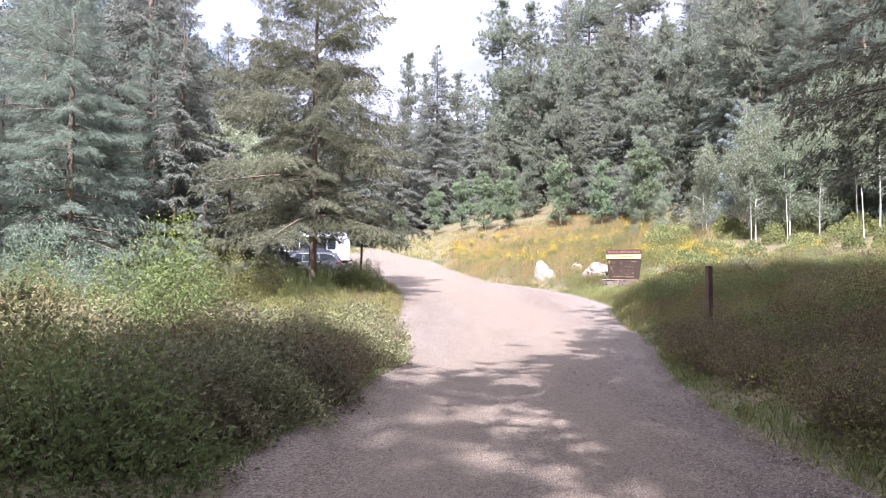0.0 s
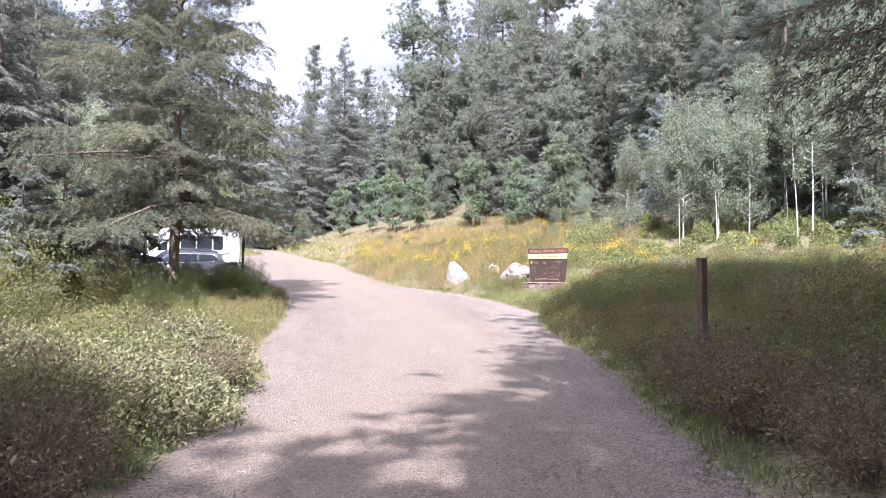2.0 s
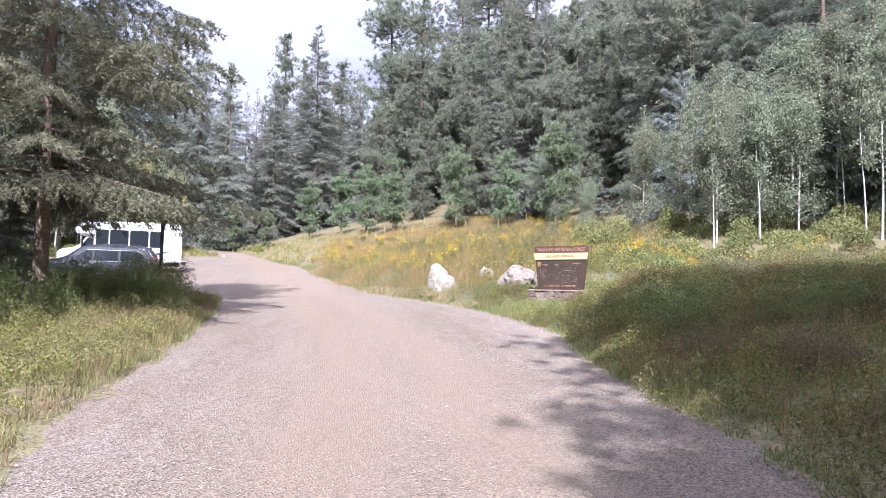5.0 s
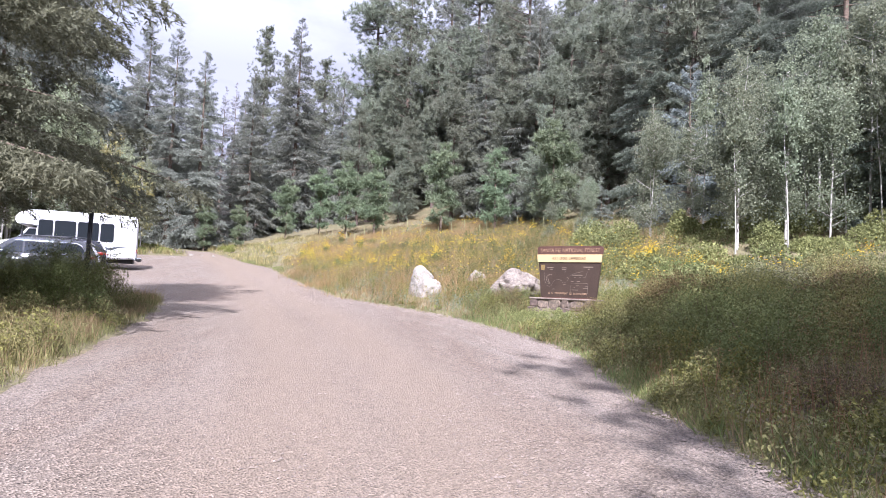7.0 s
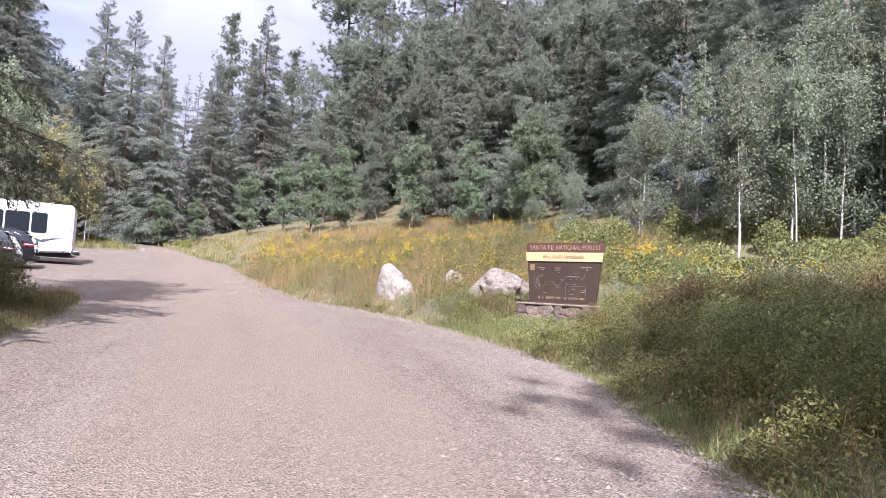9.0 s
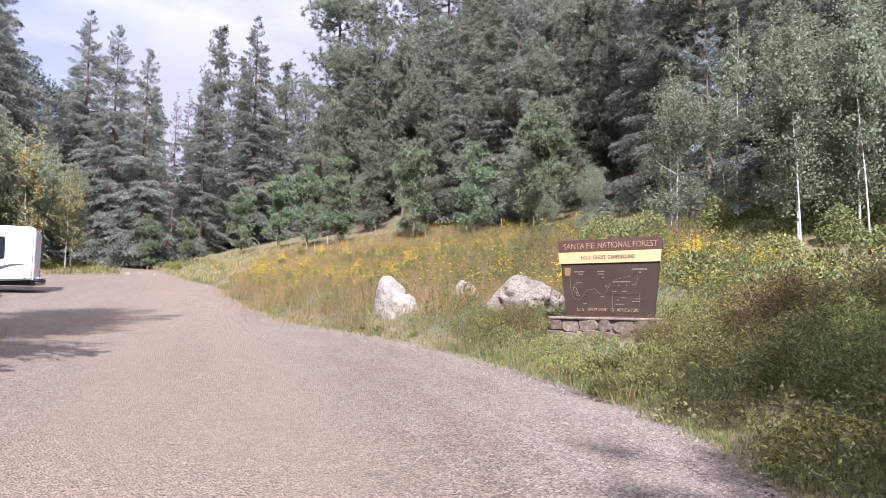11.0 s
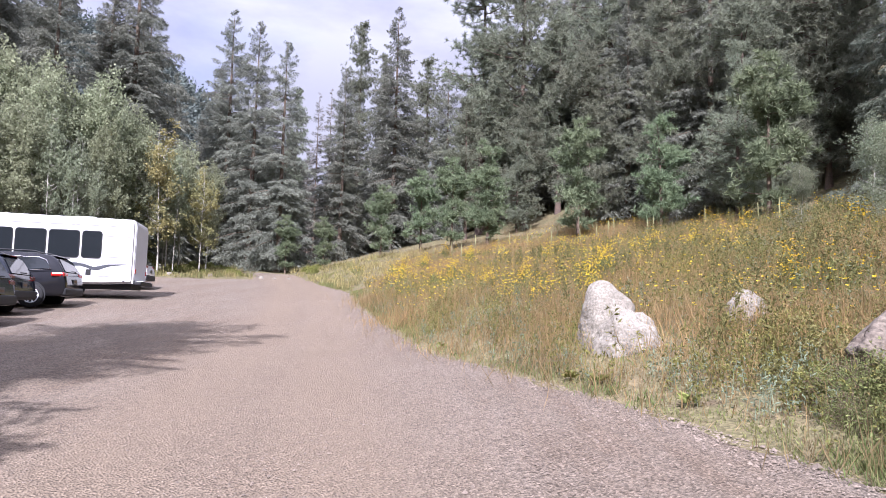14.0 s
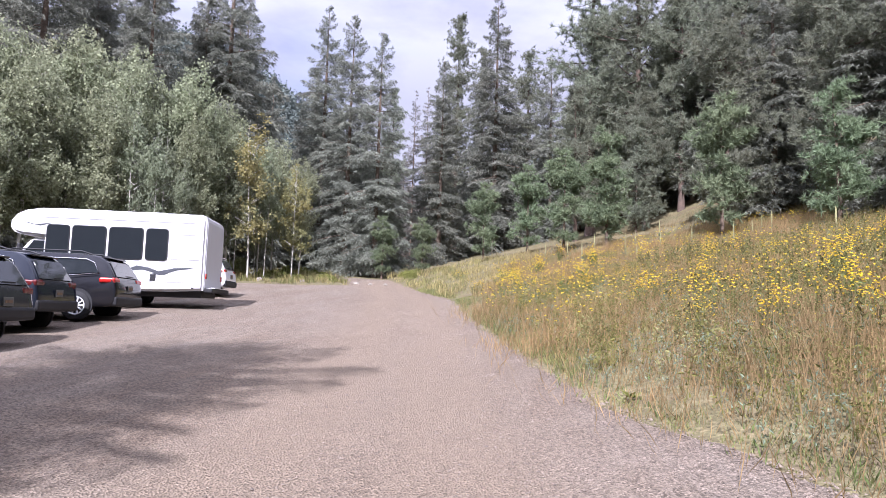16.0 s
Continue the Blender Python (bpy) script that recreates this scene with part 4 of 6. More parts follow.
def weeds(name, sites, mat, label, seed, leaf=0.045, per=560, size=1.0):
    """Low leafy plants, without number, joined into one mesh."""
    g = gen(seed)
    x, y = np.array(sites).T
    r, hgt = size * g.uniform(0.25, 0.6, len(x)), size * g.uniform(0.25, 0.75, len(x))
    k = np.repeat(np.arange(len(x)), per)
    a, u = g.random(len(k)) * 6.2832, g.random(len(k)) ** 0.5
    px_, py_ = x[k] + r[k] * u * np.cos(a), y[k] + r[k] * u * np.sin(a)
    z = land(px_, py_) + hgt[k] * np.sqrt(1 - 0.9 * u * u) * (1 - 0.8 * g.random(len(k)) ** 1.5)
    d = g.normal(size=(len(k), 3)) + np.array([0, 0, 0.4])
    ln = leaf * g.uniform(0.6, 1.4, len(k))
    tagged(new(name, raw_mesh(name, *cards(np.column_stack([px_, py_, z]), d, ln, ln * 0.5, g), mat)), label, "weeds", kind="stuff")


def clear(site):
    """Keeps the fronts of the sign and the tall boulder free."""
    x, y = site
    return not (7.0 < x < 9.4 and 33.2 < y < 35.9) and not (4.8 < x < 6.8 and 41.0 < y < 43.6) and not (6.6 < x < 7.9 and 40.2 < y < 42.0)


weed_sites = [s for s in weed_sites if clear(s)]
meadow = scatter(230, (1, 17), (43, 76), 0.5, 0.5)
weeds("meadow_weeds", meadow, M_MEADOW, "grey-green weeds among the meadow grass", 57, 0.05, 300)
g4 = gen(58)
bx, by = g4.uniform(0, 15, 6000), g4.uniform(39, 80, 6000)
keep = (bx > right_edge(by) + 0.4) & (np.sin(bx * 0.9 + 1.3 * np.sin(by * 0.45)) + 0.8 * np.sin(by * 1.1 + 2 * np.sin(bx * 0.7)) + g4.normal(0, 0.3, len(bx)) > 0.62)
bx, by = bx[keep], by[keep]
bp = np.repeat(np.column_stack([bx, by, land(bx, by) + g4.uniform(0.35, 0.8, len(bx))]), 6, 0)
bd = np.tile(np.column_stack([np.cos(np.arange(6) * 1.047), np.sin(np.arange(6) * 1.047), np.full(6, 0.3)]), (len(bx), 1)) + np.repeat(g4.normal(0, 0.4, (len(bx), 3)), 6, 0)
tagged(new("scattered_flowers", raw_mesh("scattered_flowers", *cards(bp, bd, 0.034, 0.026, g4), M_YELLOW)), "small yellow flower heads scattered through the meadow grass", "flowers", kind="stuff")
weeds("forest_shrubs", forest_foot, M_LOW, "dense shrubs along the forest's foot", 64, 0.11, 1500, 2.0)
understory = scatter(90, (-24, -8), (-4, 34), 1.0, 1.2) + scatter(90, (10, 27), (-4, 32), 1.0, 1.2)
weeds("understory", understory, M_LOW, "low leafy undergrowth beneath the roadside trees", 56, 0.09, 600, 1.6)
weeds("lot_end_shrubs", lot_end, M_WEED, "low shrubs at the end of the parking lot", 59, 0.09, 800, 1.1)
plinth_sites = [q for q in scatter(90, (7.0, 10.0), (32.6, 35.8), 0.2, 0.24) if 0.73 * (q[0] - 8.07) + 0.68 * (q[1] - 35.84) < -0.32]
weeds("plinth_weeds", plinth_sites, M_LOW, "low leafy weeds before the stone base", 60, 0.035, 420, 0.42)
weeds("low_weeds", weed_sites[0::2], M_LOW, "low green leafy weeds along the verge", 68)
weeds("pale_weeds", weed_sites[1::2], M_WEED, "pale yellow-green weeds along the verge", 69)


def blades(name, spots, low, high, width, mat, label, seed, lean=0.25, tip=0.0):
    g = gen(seed)
    x, y = spots
    z = land(x, y)
    p = np.column_stack([x, y, z])
    d = np.column_stack([g.normal(0, lean, len(x)), g.normal(0, lean, len(x)), np.ones(len(x))])
    length = g.uniform(low, high, len(x)) * (0.75 + 0.35 * np.sin(x * 1.1 + 2 * np.sin(y * 0.6)))
    return tagged(new(name, raw_mesh(name, *cards(p, d, length, g.uniform(0.7, 1.3, len(x)) * width, g, 0.08), mat)), label, "grass", kind="stuff")


def verge(n, x0, x1, y0, y1, seed, tuft=14, keep=0.0, r=0.16):
    """Tufts on the open ground between two lines, off the road."""
    g = gen(seed)
    m = n // tuft
    x, y = g.uniform(x0, x1, m * 4), g.uniform(y0, y1, m * 4)
    ok = (x < left_edge(y) - keep) | (x > right_edge(y) + keep)
    x, y = x[ok][:m], y[ok][:m]
    return np.repeat(x, tuft) + g.normal(0, r, len(x) * tuft), np.repeat(y, tuft) + g.normal(0, r, len(x) * tuft)


def along_edge(n, y0, y1, seed, edge, sign, wide, tuft=16):
    g = gen(seed)
    m = n // tuft
    y = g.uniform(y0, y1, m)
    x = edge(y) + sign * (0.02 + g.gamma(1.5, wide / 2, m))
    return np.repeat(x, tuft) + g.normal(0, 0.08, m * tuft), np.repeat(y, tuft) + g.normal(0, 0.10, m * tuft)


blades("grass", verge(66000, 0, 22, 8, 84, 70), 0.12, 0.40, 0.015, M_GRASS, "green meadow grass", 71, 0.45)
blades("dry_grass", verge(50000, 0, 21, 36, 92, 72, tuft=18, r=0.25), 0.25, 0.70, 0.009, M_STRAW, "tall golden dry grass in the meadow", 73, 0.36)
blades("seed_heads", verge(90000, 0, 16, 38, 80, 74, tuft=44, r=0.5), 0.42, 0.9, 0.009, M_RUST, "rust-brown seeded grass in the meadow", 75, 0.34)
blades("slope_grass", verge(8000, 6, 13, 25, 38, 88, tuft=16), 0.10, 0.35, 0.006, M_STRAW, "dry grass on the slope before the sign", 89, 0.4)
blades("slope_green", verge(48000, 6, 13, 25, 38, 93, tuft=16), 0.06, 0.22, 0.006, M_GRASS, "green grass on the slope before the sign", 94, 0.45)
blades("plinth_grass", verge(26000, 7, 10.2, 31.5, 36.4, 45, tuft=14), 0.06, 0.24, 0.006, M_LOW, "green and dry grass before the stone base", 46, 0.4)
blades("verge_grass", along_edge(42000, 4, 76, 76, right_edge, 1, 0.7), 0.06, 0.22, 0.012, M_LOW, "green grass along the gravel edge", 77, 0.5)
blades("left_grass", along_edge(32000, 16, 40, 78, left_edge, -1, 1.8), 0.10, 0.38, 0.010, M_LOW, "green grass on the road's shoulder", 79, 0.42)
blades("left_dry_grass", along_edge(11000, 17, 40, 80, left_edge, -1, 1.8), 0.2, 0.6, 0.007, M_STRAW, "dry standing grass on the road's shoulder", 81, 0.22)
blades("shoulder_grass", along_edge(3600, 3, 16, 82, left_edge, -1, 0.4), 0.05, 0.18, 0.014, M_GRASS, "sparse grass under the roadside bushes", 83, 0.5)
blades("right_dry_grass", verge(9000, 4, 16, 12, 36, 84, tuft=20), 0.2, 0.55, 0.007, M_STRAW, "dry stalks among the roadside bushes", 85, 0.3)
blades("far_dry_grass", verge(14000, -24, 2, 66, 92, 87, tuft=14), 0.25, 0.7, 0.03, M_STRAW, "dry grass at the end of the parking lot", 87)
blades("far_verge_grass", verge(6000, -24, -2, 70, 92, 86, tuft=14), 0.25, 0.7, 0.03, M_LOW, "grass at the end of the parking lot", 87)


def herbs(name, spots, low, high, leaf, per, mat, label, seed, spread=0.07):
    """Upright stems clothed with small leaves, without number, joined into one mesh."""
    g = gen(seed)
    x, y = spots
    foot = np.column_stack([x, y, land(x, y)])
    tall = g.uniform(low, high, len(x))
    lean = np.column_stack([g.normal(0, 0.16, len(x)), g.normal(0, 0.16, len(x)), np.ones(len(x))])
    stem = cards(foot, lean, tall, 0.008, g, 0.03)
    k = np.repeat(np.arange(len(x)), per)
    u = 0.15 + 0.85 * g.random(len(k)) ** 0.7
    p = foot[k] + lean[k] * (tall[k] * u)[:, None] + g.normal(0, spread, (len(k), 3)) * np.array([1, 1, 0.3]) * (1.1 - 0.7 * u)[:, None]
    ln = leaf * g.uniform(0.6, 1.4, len(k))
    leaves = cards(p, g.normal(size=(len(k), 3)) + np.array([0, 0, 0.5]), ln, ln * 0.36, g)
    tagged(new(name, raw_mesh(name, *merge([stem, leaves]), mat)), label, "plants", kind="stuff")


def patches(n, x0, x1, y0, y1, seed, size=0.55, keep=0.25, tuft=14):
    """Stems that grow in drifts."""
    g = gen(seed)
    m = n // tuft
    x, y = g.uniform(x0, x1, m * 3), g.uniform(y0, y1, m * 3)
    ok = (x > right_edge(y) + keep) | (x < left_edge(y) - keep)
    x, y = x[ok][:m], y[ok][:m]
    x, y = np.repeat(x, tuft) + g.normal(0, size, len(x) * tuft), np.repeat(y, tuft) + g.normal(0, size, len(y) * tuft)
    free = (x > right_edge(y) + 0.05) | (x < left_edge(y) - 0.05)
    free &= ~((np.abs(x - 5.9) < 0.9) & (np.abs(y - 41.6) < 1.3)) & ~((x > 7.2) & (x < 9.6) & (y > 32.6) & (y < 36.2))
    return x[free], y[free]


herbs("green_herbs", patches(4800, 1, 14, 37, 62, 151), 0.3, 0.75, 0.055, 22, M_WEED, "upright green herbs standing in the meadow", 152)
herbs("grey_herbs", patches(2600, 1, 14, 37, 66, 153), 0.25, 0.6, 0.05, 20, M_WILLOW, "grey-green sage-like herbs in the meadow", 154)
herbs("rust_herbs", patches(5600, 2, 13, 39, 64, 155, 0.8, tuft=40), 0.5, 0.95, 0.026, 26, M_RUST, "rust-brown dried herbs in drifts across the meadow", 156, 0.05)
herbs("tall_herbs", patches(900, 5, 16, 37, 60, 157), 0.7, 1.15, 0.075, 26, M_BUSH, "tall dark green leafy herbs in the meadow", 158, 0.06)
herbs("verge_herbs", patches(3400, 5.2, 11, 16, 38, 159, 0.35), 0.15, 0.4, 0.04, 22, M_LOW, "upright weeds along the gravel edge", 160)
herbs("verge_rust", patches(2400, 5.6, 15, 13, 28, 163, 0.5, tuft=24), 0.4, 0.95, 0.024, 22, M_RUST, "rust-brown dried stalks among the roadside shrubs", 164, 0.05)
herbs("shoulder_herbs", patches(1500, -6.5, -0.8, 9, 36, 161, 0.35), 0.25, 0.65, 0.05, 22, M_LOW, "upright weeds on the road's shoulder", 162)


def flower_clump(R, H, n, seed):
    g = gen(seed)
    t = thing("wildflower_clump", "clump of tall yellow wildflowers in the meadow grass", "flowers", "yellow wildflowers in the meadow")
    a, u = g.random(n) * 2 * np.pi, np.sqrt(g.random(n))
    tip = np.column_stack([R * u * np.cos(a), R * u * np.sin(a), H * g.uniform(0.7, 1.05, n) * (1 - 0.25 * u)])
    foot = np.column_stack([tip[:, :2] * 0.35, np.zeros(n)])
    child("branchwork", raw_mesh("branchwork", *cards(foot, tip - foot, np.linalg.norm(tip - foot, axis=1), 0.012, g, 0.02), M_GRASS), t)
    k = g.integers(0, n, n * 7)
    s = g.uniform(0.1, 0.85, n * 7)[:, None]
    p = foot[k] * (1 - s) + tip[k] * s
    ln = g.uniform(0.06, 0.13, len(p))
    child("foliage", raw_mesh("foliage", *cards(p, g.normal(size=(len(p), 3)), ln, ln * 0.35, g), M_BUSH), t)
    heads = g.integers(1, 5, n)
    k = np.repeat(np.arange(n), heads)
    head = tip[k] + g.normal(0, 1, (len(k), 3)) * np.array([0.07, 0.07, 0.13])
    per = 7
    j = np.repeat(np.arange(len(head)), per)
    ang = np.tile(np.linspace(0, 2 * np.pi, per, endpoint=False), len(head))
    d = np.column_stack([np.cos(ang), np.sin(ang), 0.25 + 0 * ang]) + np.repeat(g.normal(0, 0.6, (len(head), 3)), per, 0)
    tagged(child("bloom", raw_mesh("bloom", *cards(head[j], d, 0.029, 0.022, g), M_YELLOW), t), kind="stuff")
    return t


clumps = [flower_clump(0.42, 0.95, 40, 90), flower_clump(0.75, 0.80, 36, 91), flower_clump(0.30, 1.08, 34, 92), flower_clump(0.5, 0.62, 18, 93)]
g7 = np.random.default_rng(33)
sites = [(10.4, 50.9), (13.2, 48), (12.2, 45.5), (11.6, 42.5), (12.6, 41.5), (10.8, 41.0), (13.6, 44), (9.2, 53), (8.4, 55), (4.6, 50.5), (5.2, 49.0), (3.9, 52.5), (4.4, 47.5), (3.2, 55), (2.7, 57.5), (3.8, 58), (1.8, 60), (1.2, 63), (0.5, 66), (-0.6, 69),
         (2.5, 64), (6.6, 53.5), (7.0, 57.5), (5.6, 61), (9.4, 58), (11.5, 56), (12.4, 52.6), (8.2, 47.5), (7.4, 49.8), (6.2, 46.4), (14.5, 41.5), (10.2, 45.5), (13, 38.8), (9.7, 39.8)]
sites += [(right_edge(y) + g7.gamma(2.2, 2.4) + 0.6, y) for y in g7.uniform(43, 78, 70)]
sites += [(9.1, 43.4), (9.5, 43.0), (9.8, 39.9), (10.3, 39.6), (10.0, 40.4), (10.8, 39.9), (9.4, 43.8), (10.6, 40.4), (11.2, 40.0)]
sites += [(12.9 + g7.normal(0, 1.1), 40.6 + g7.normal(0, 1.3)) for _ in range(22)] + [(g7.uniform(13, 19), g7.uniform(34, 38)) for _ in range(14)] + [(7.0 + g7.uniform(0, 9), g7.uniform(47, 58)) for _ in range(16)]
for x, y in sites:
    stand(clumps[g7.integers(4)], float(x), float(y), g7.uniform(0.75, 1.15), turn=g7.uniform(0, 360), sink=0.02)


def mullein(H, seed):
    g = gen(seed)
    t = thing("mullein_stalk", "dry pale upright mullein stalk in the meadow", "plant", "mullein stalks in the meadow")
    z = np.linspace(-0.1, H, 9)
    child("stalk", raw_mesh("stalk", *tube(np.column_stack([g.normal(0, 0.01, 9), g.normal(0, 0.01, 9), z]), 0.62 * np.array([0.018, 0.018, 0.02, 0.024, 0.034, 0.036, 0.034, 0.026, 0.006]), 6), M_STALK, True), t)
    n = 26
    zz = g.uniform(0.02, H * 0.45, n)
    a = g.random(n) * 6.28
    ln = g.uniform(0.10, 0.24, n) * (1 - zz / H)
    child("foliage", raw_mesh("foliage", *cards(np.column_stack([0 * a, 0 * a, zz]), np.column_stack([np.cos(a), np.sin(a), 0.5 + 0 * a]), ln, ln * 0.4, g), M_WILLOW), t)
    return t


stalks = [mullein(1.35, 95), mullein(1.05, 96)]
for x, y in [(10.0, 66), (11.2, 67.5), (12.5, 69), (13.0, 63.5), (9.2, 70), (8.0, 71.5), (12.7, 71), (7.4, 76), (6.4, 72.5), (5.2, 77), (14.5, 61), (15.2, 57.5), (13.8, 66.5), (3.6, 76), (2.4, 79), (10.4, 75), (9.0, 77.5), (14.8, 55), (16.4, 60), (6.2, 67), (4.1, 71), (11.8, 60.5)]:
    stand(stalks[g7.integers(2)], x, y, g7.uniform(0.8, 1.2), turn=g7.uniform(0, 360), sink=0)

def rosette(seed):
    g = gen(seed)
    t = thing("mullein_rosette", "flat rosette of large pale leaves at the gravel edge", "plant", "leaf rosettes at the gravel edge")
    a = np.arange(13) * 2.4
    ln = g.uniform(0.12, 0.24, 13)
    child("foliage", raw_mesh("foliage", *cards(np.zeros((13, 3)) + [0, 0, 0.03], np.column_stack([np.cos(a), np.sin(a), g.uniform(0.15, 0.9, 13)]), ln, ln * 0.42, g), M_WEED), t)
    return t


rosettes = [rosette(97), rosette(98)]
for x, y in [(4.7, 40.8), (5.0, 40.4), (2.95, 44.6), (5.7, 38.9), (6.6, 36.6)]:
    stand(rosettes[g7.integers(2)], x, y, g7.uniform(0.8, 1.2), turn=g7.uniform(0, 360), sink=-0.05)

# loose gravel on the road
g8 = gen(99)
n = 100000
py = 4 + 56 * g8.random(n) ** 1.1
px = left_edge(py) + (right_edge(py) - left_edge(py)) * np.where(g8.random(n) < 0.45, g8.beta(6, 1, n), g8.random(n))
keep = px > -9
px, py = px[keep], py[keep]
r = (g8.gamma(2.6, 0.0022, len(px)) + 0.003) * (1 + 0.4 * np.exp(-(right_edge(py) - px) / 1.2))
octa = np.array([[1, 0, 0], [0, 1, 0], [-1, 0, 0], [0, -1, 0], [0, 0, 0.7]], float)
rot = g8.random(len(px)) * 6.28
ov = np.repeat(octa[None], len(px), 0) * g8.uniform(0.7, 1.3, (len(px), 5, 1))
ov = np.stack([ov[..., 0] * np.cos(rot)[:, None] - ov[..., 1] * np.sin(rot)[:, None], ov[..., 0] * np.sin(rot)[:, None] + ov[..., 1] * np.cos(rot)[:, None], ov[..., 2]], -1) * r[:, None, None]
ov += np.stack([px, py, land(px, py) + 0.028], -1)[:, None]
tri = np.array([[0, 1, 4], [1, 2, 4], [2, 3, 4], [3, 0, 4]])
of = (np.arange(len(px))[:, None, None] * 5 + tri[None]).reshape(-1, 3)
tagged(new("gravel", raw_mesh("gravel", ov.reshape(-1, 3), of, M_PEBBLE)), "loose crushed stone scattered over the road", "gravel", kind="stuff")


# ---- boulders, sign and post ----
def boulder(name, x, y, size, turn, seed, mat, label, pinch=0.0, sink=0.15, lobes=(), facets=0, balls=(), crag=0.0, second=None):
    bm = bmesh.new()
    bmesh.ops.create_icosphere(bm, subdivisions=5, radius=1.0)
    off = Vector((seed * 3.1, seed * 1.7, seed * 0.9))
    g = gen(200 + seed)
    planes = [(Vector(g.normal(size=3) + np.array([0, -0.4, 0.25])).normalized(), g.uniform(0.68, 0.92)) for _ in range(facets)]
    for v in bm.verts:
        d = v.co.normalized()
        k = 1 + 0.26 * noise.noise(d * 1.3 + off) + 0.12 * noise.noise(d * 3.1 + off) + 0.045 * noise.noise(d * 8 + off) + 0.018 * noise.noise(d * 20 + off)
        crease = abs(noise.noise(d * 1.9 + off * 2))
        k -= 0.12 * max(0, 0.08 - crease) / 0.08
        k -= 0.055 * max(0, 0.05 - abs(noise.noise(d * Vector((2.2, 2.2, 4.6)) + off * 3))) / 0.05
        for way, amount, spread in lobes:
            k += amount * math.exp(-((d - Vector(way).normalized()).length / spread) ** 2)
        k += crag * (0.5 - abs(noise.noise(d * 3.7 + off)) * 2) + crag * 0.6 * (0.5 - abs(noise.noise(d * 8.3 + off)) * 2)
        rough_ = k
        for centre, radius in balls:
            c = d.dot(Vector(centre))
            inner = c * c - Vector(centre).length_squared + radius * radius
            if inner > 0:
                reach = c + math.sqrt(inner)
                k = reach * (0.6 + 0.4 * rough_) if centre is balls[0][0] else max(k, reach * (0.7 + 0.3 * rough_))
        p = d * k
        for way, far_ in planes:
            over = p.dot(way) - far_
            if over > 0:
                p = p - way * over * 0.85
        if p.z > 0:
            p.x *= 1 - pinch * p.z * 0.5
            p.y *= 1 - pinch * p.z * 0.35
        v.co = Vector((p.x * size[0], p.y * size[1], p.z * size[2]))
    if second:                                            # a lower hump grown onto the first
        place, half = second
        r = bmesh.ops.create_icosphere(bm, subdivisions=5, radius=1.0)
        for v in r["verts"]:
            d = v.co.normalized()
            k = 1 + 0.20 * noise.noise(d * 1.5 - off) + 0.08 * noise.noise(d * 4 - off) + 0.04 * noise.noise(d * 11 - off) + 0.015 * noise.noise(d * 24 - off)
            v.co = Vector(place) + Vector((d.x * half[0], d.y * half[1], d.z * half[2])) * k
    me = bpy.data.meshes.new(name)
    bm.to_mesh(me)
    bm.free()
    me.materials.append(mat)
    me.polygons.foreach_set("use_smooth", np.ones(len(me.polygons), dtype=bool))
    ob = tagged(new(name, me), label, "rock")
    ob.matrix_basis = pose(x, y, height(x, y) + size[2] * 0.62 - sink, 0, 0, turn)
    return ob


boulder("boulder", 5.66, 42.5, (0.52, 0.50, 0.72), 0, 3, M_GRANITE, "large pale two-humped boulder in the grass beside the road", 0.0, 0.15, (), 0,
        [((0.0, 0.0, -0.25), 0.95), ((-0.15, 0.05, 0.52), 0.58), ((-0.05, 0.0, 0.16), 0.80), ((0.46, -0.25, 0.40), 0.30), ((-0.45, -0.1, -0.25), 0.50)], 0.09, ((0.22, -0.42, -0.34), (0.56, 0.55, 0.60)))
boulder("boulder", 8.2, 38.4, (0.92, 0.72, 0.78), -30, 7, M_GRANITE_DARK, "broad weathered grey boulder overgrown with weeds", 0.25, 0.12, [((0.5, -0.6, 0.5), 0.10, 0.4), ((0.35, -0.3, 0.9), -0.10, 0.25), ((-0.1, -0.2, 1), 0.08, 0.3), ((-0.4, -0.6, 0.75), -0.14, 0.35), ((0.0, -0.9, 0.2), -0.10, 0.3)], 11, (), 0.17)
boulder("boulder", 7.62, 41.7, (0.36, 0.30, 0.40), 40, 11, M_GRANITE, "small pale rock in the meadow grass", 0.3, -0.04, (), 6)
boulder("boulder", 4.9, 46.3, (0.10, 0.09, 0.07), 40, 14, M_GRANITE, "fist-sized white stone in the grass", 0.1, 0.0)
for i, (x, y, s) in enumerate([(-9.5, 78.5, 0.18), (-8.7, 79, 0.14), (-12.5, 77, 0.22), (-14.5, 75, 0.25), (-7.8, 79.4, 0.15)]):
    boulder("boulder", x, y, (s, s * 0.8, s * 0.8), i * 50, 20 + i, M_GRANITE, "pale rock lining the far end of the lot", 0.2, 0.05)

sign = thing("forest_sign", "brown wooden forest sign with cream band on a stone base", "sign")
SIGN_TURN = -47.0
sign.matrix_basis = pose(8.07, 35.84, 0.87, 0, 0, SIGN_TURN) @ Matrix.Diagonal((0.85, 1, 1, 1))
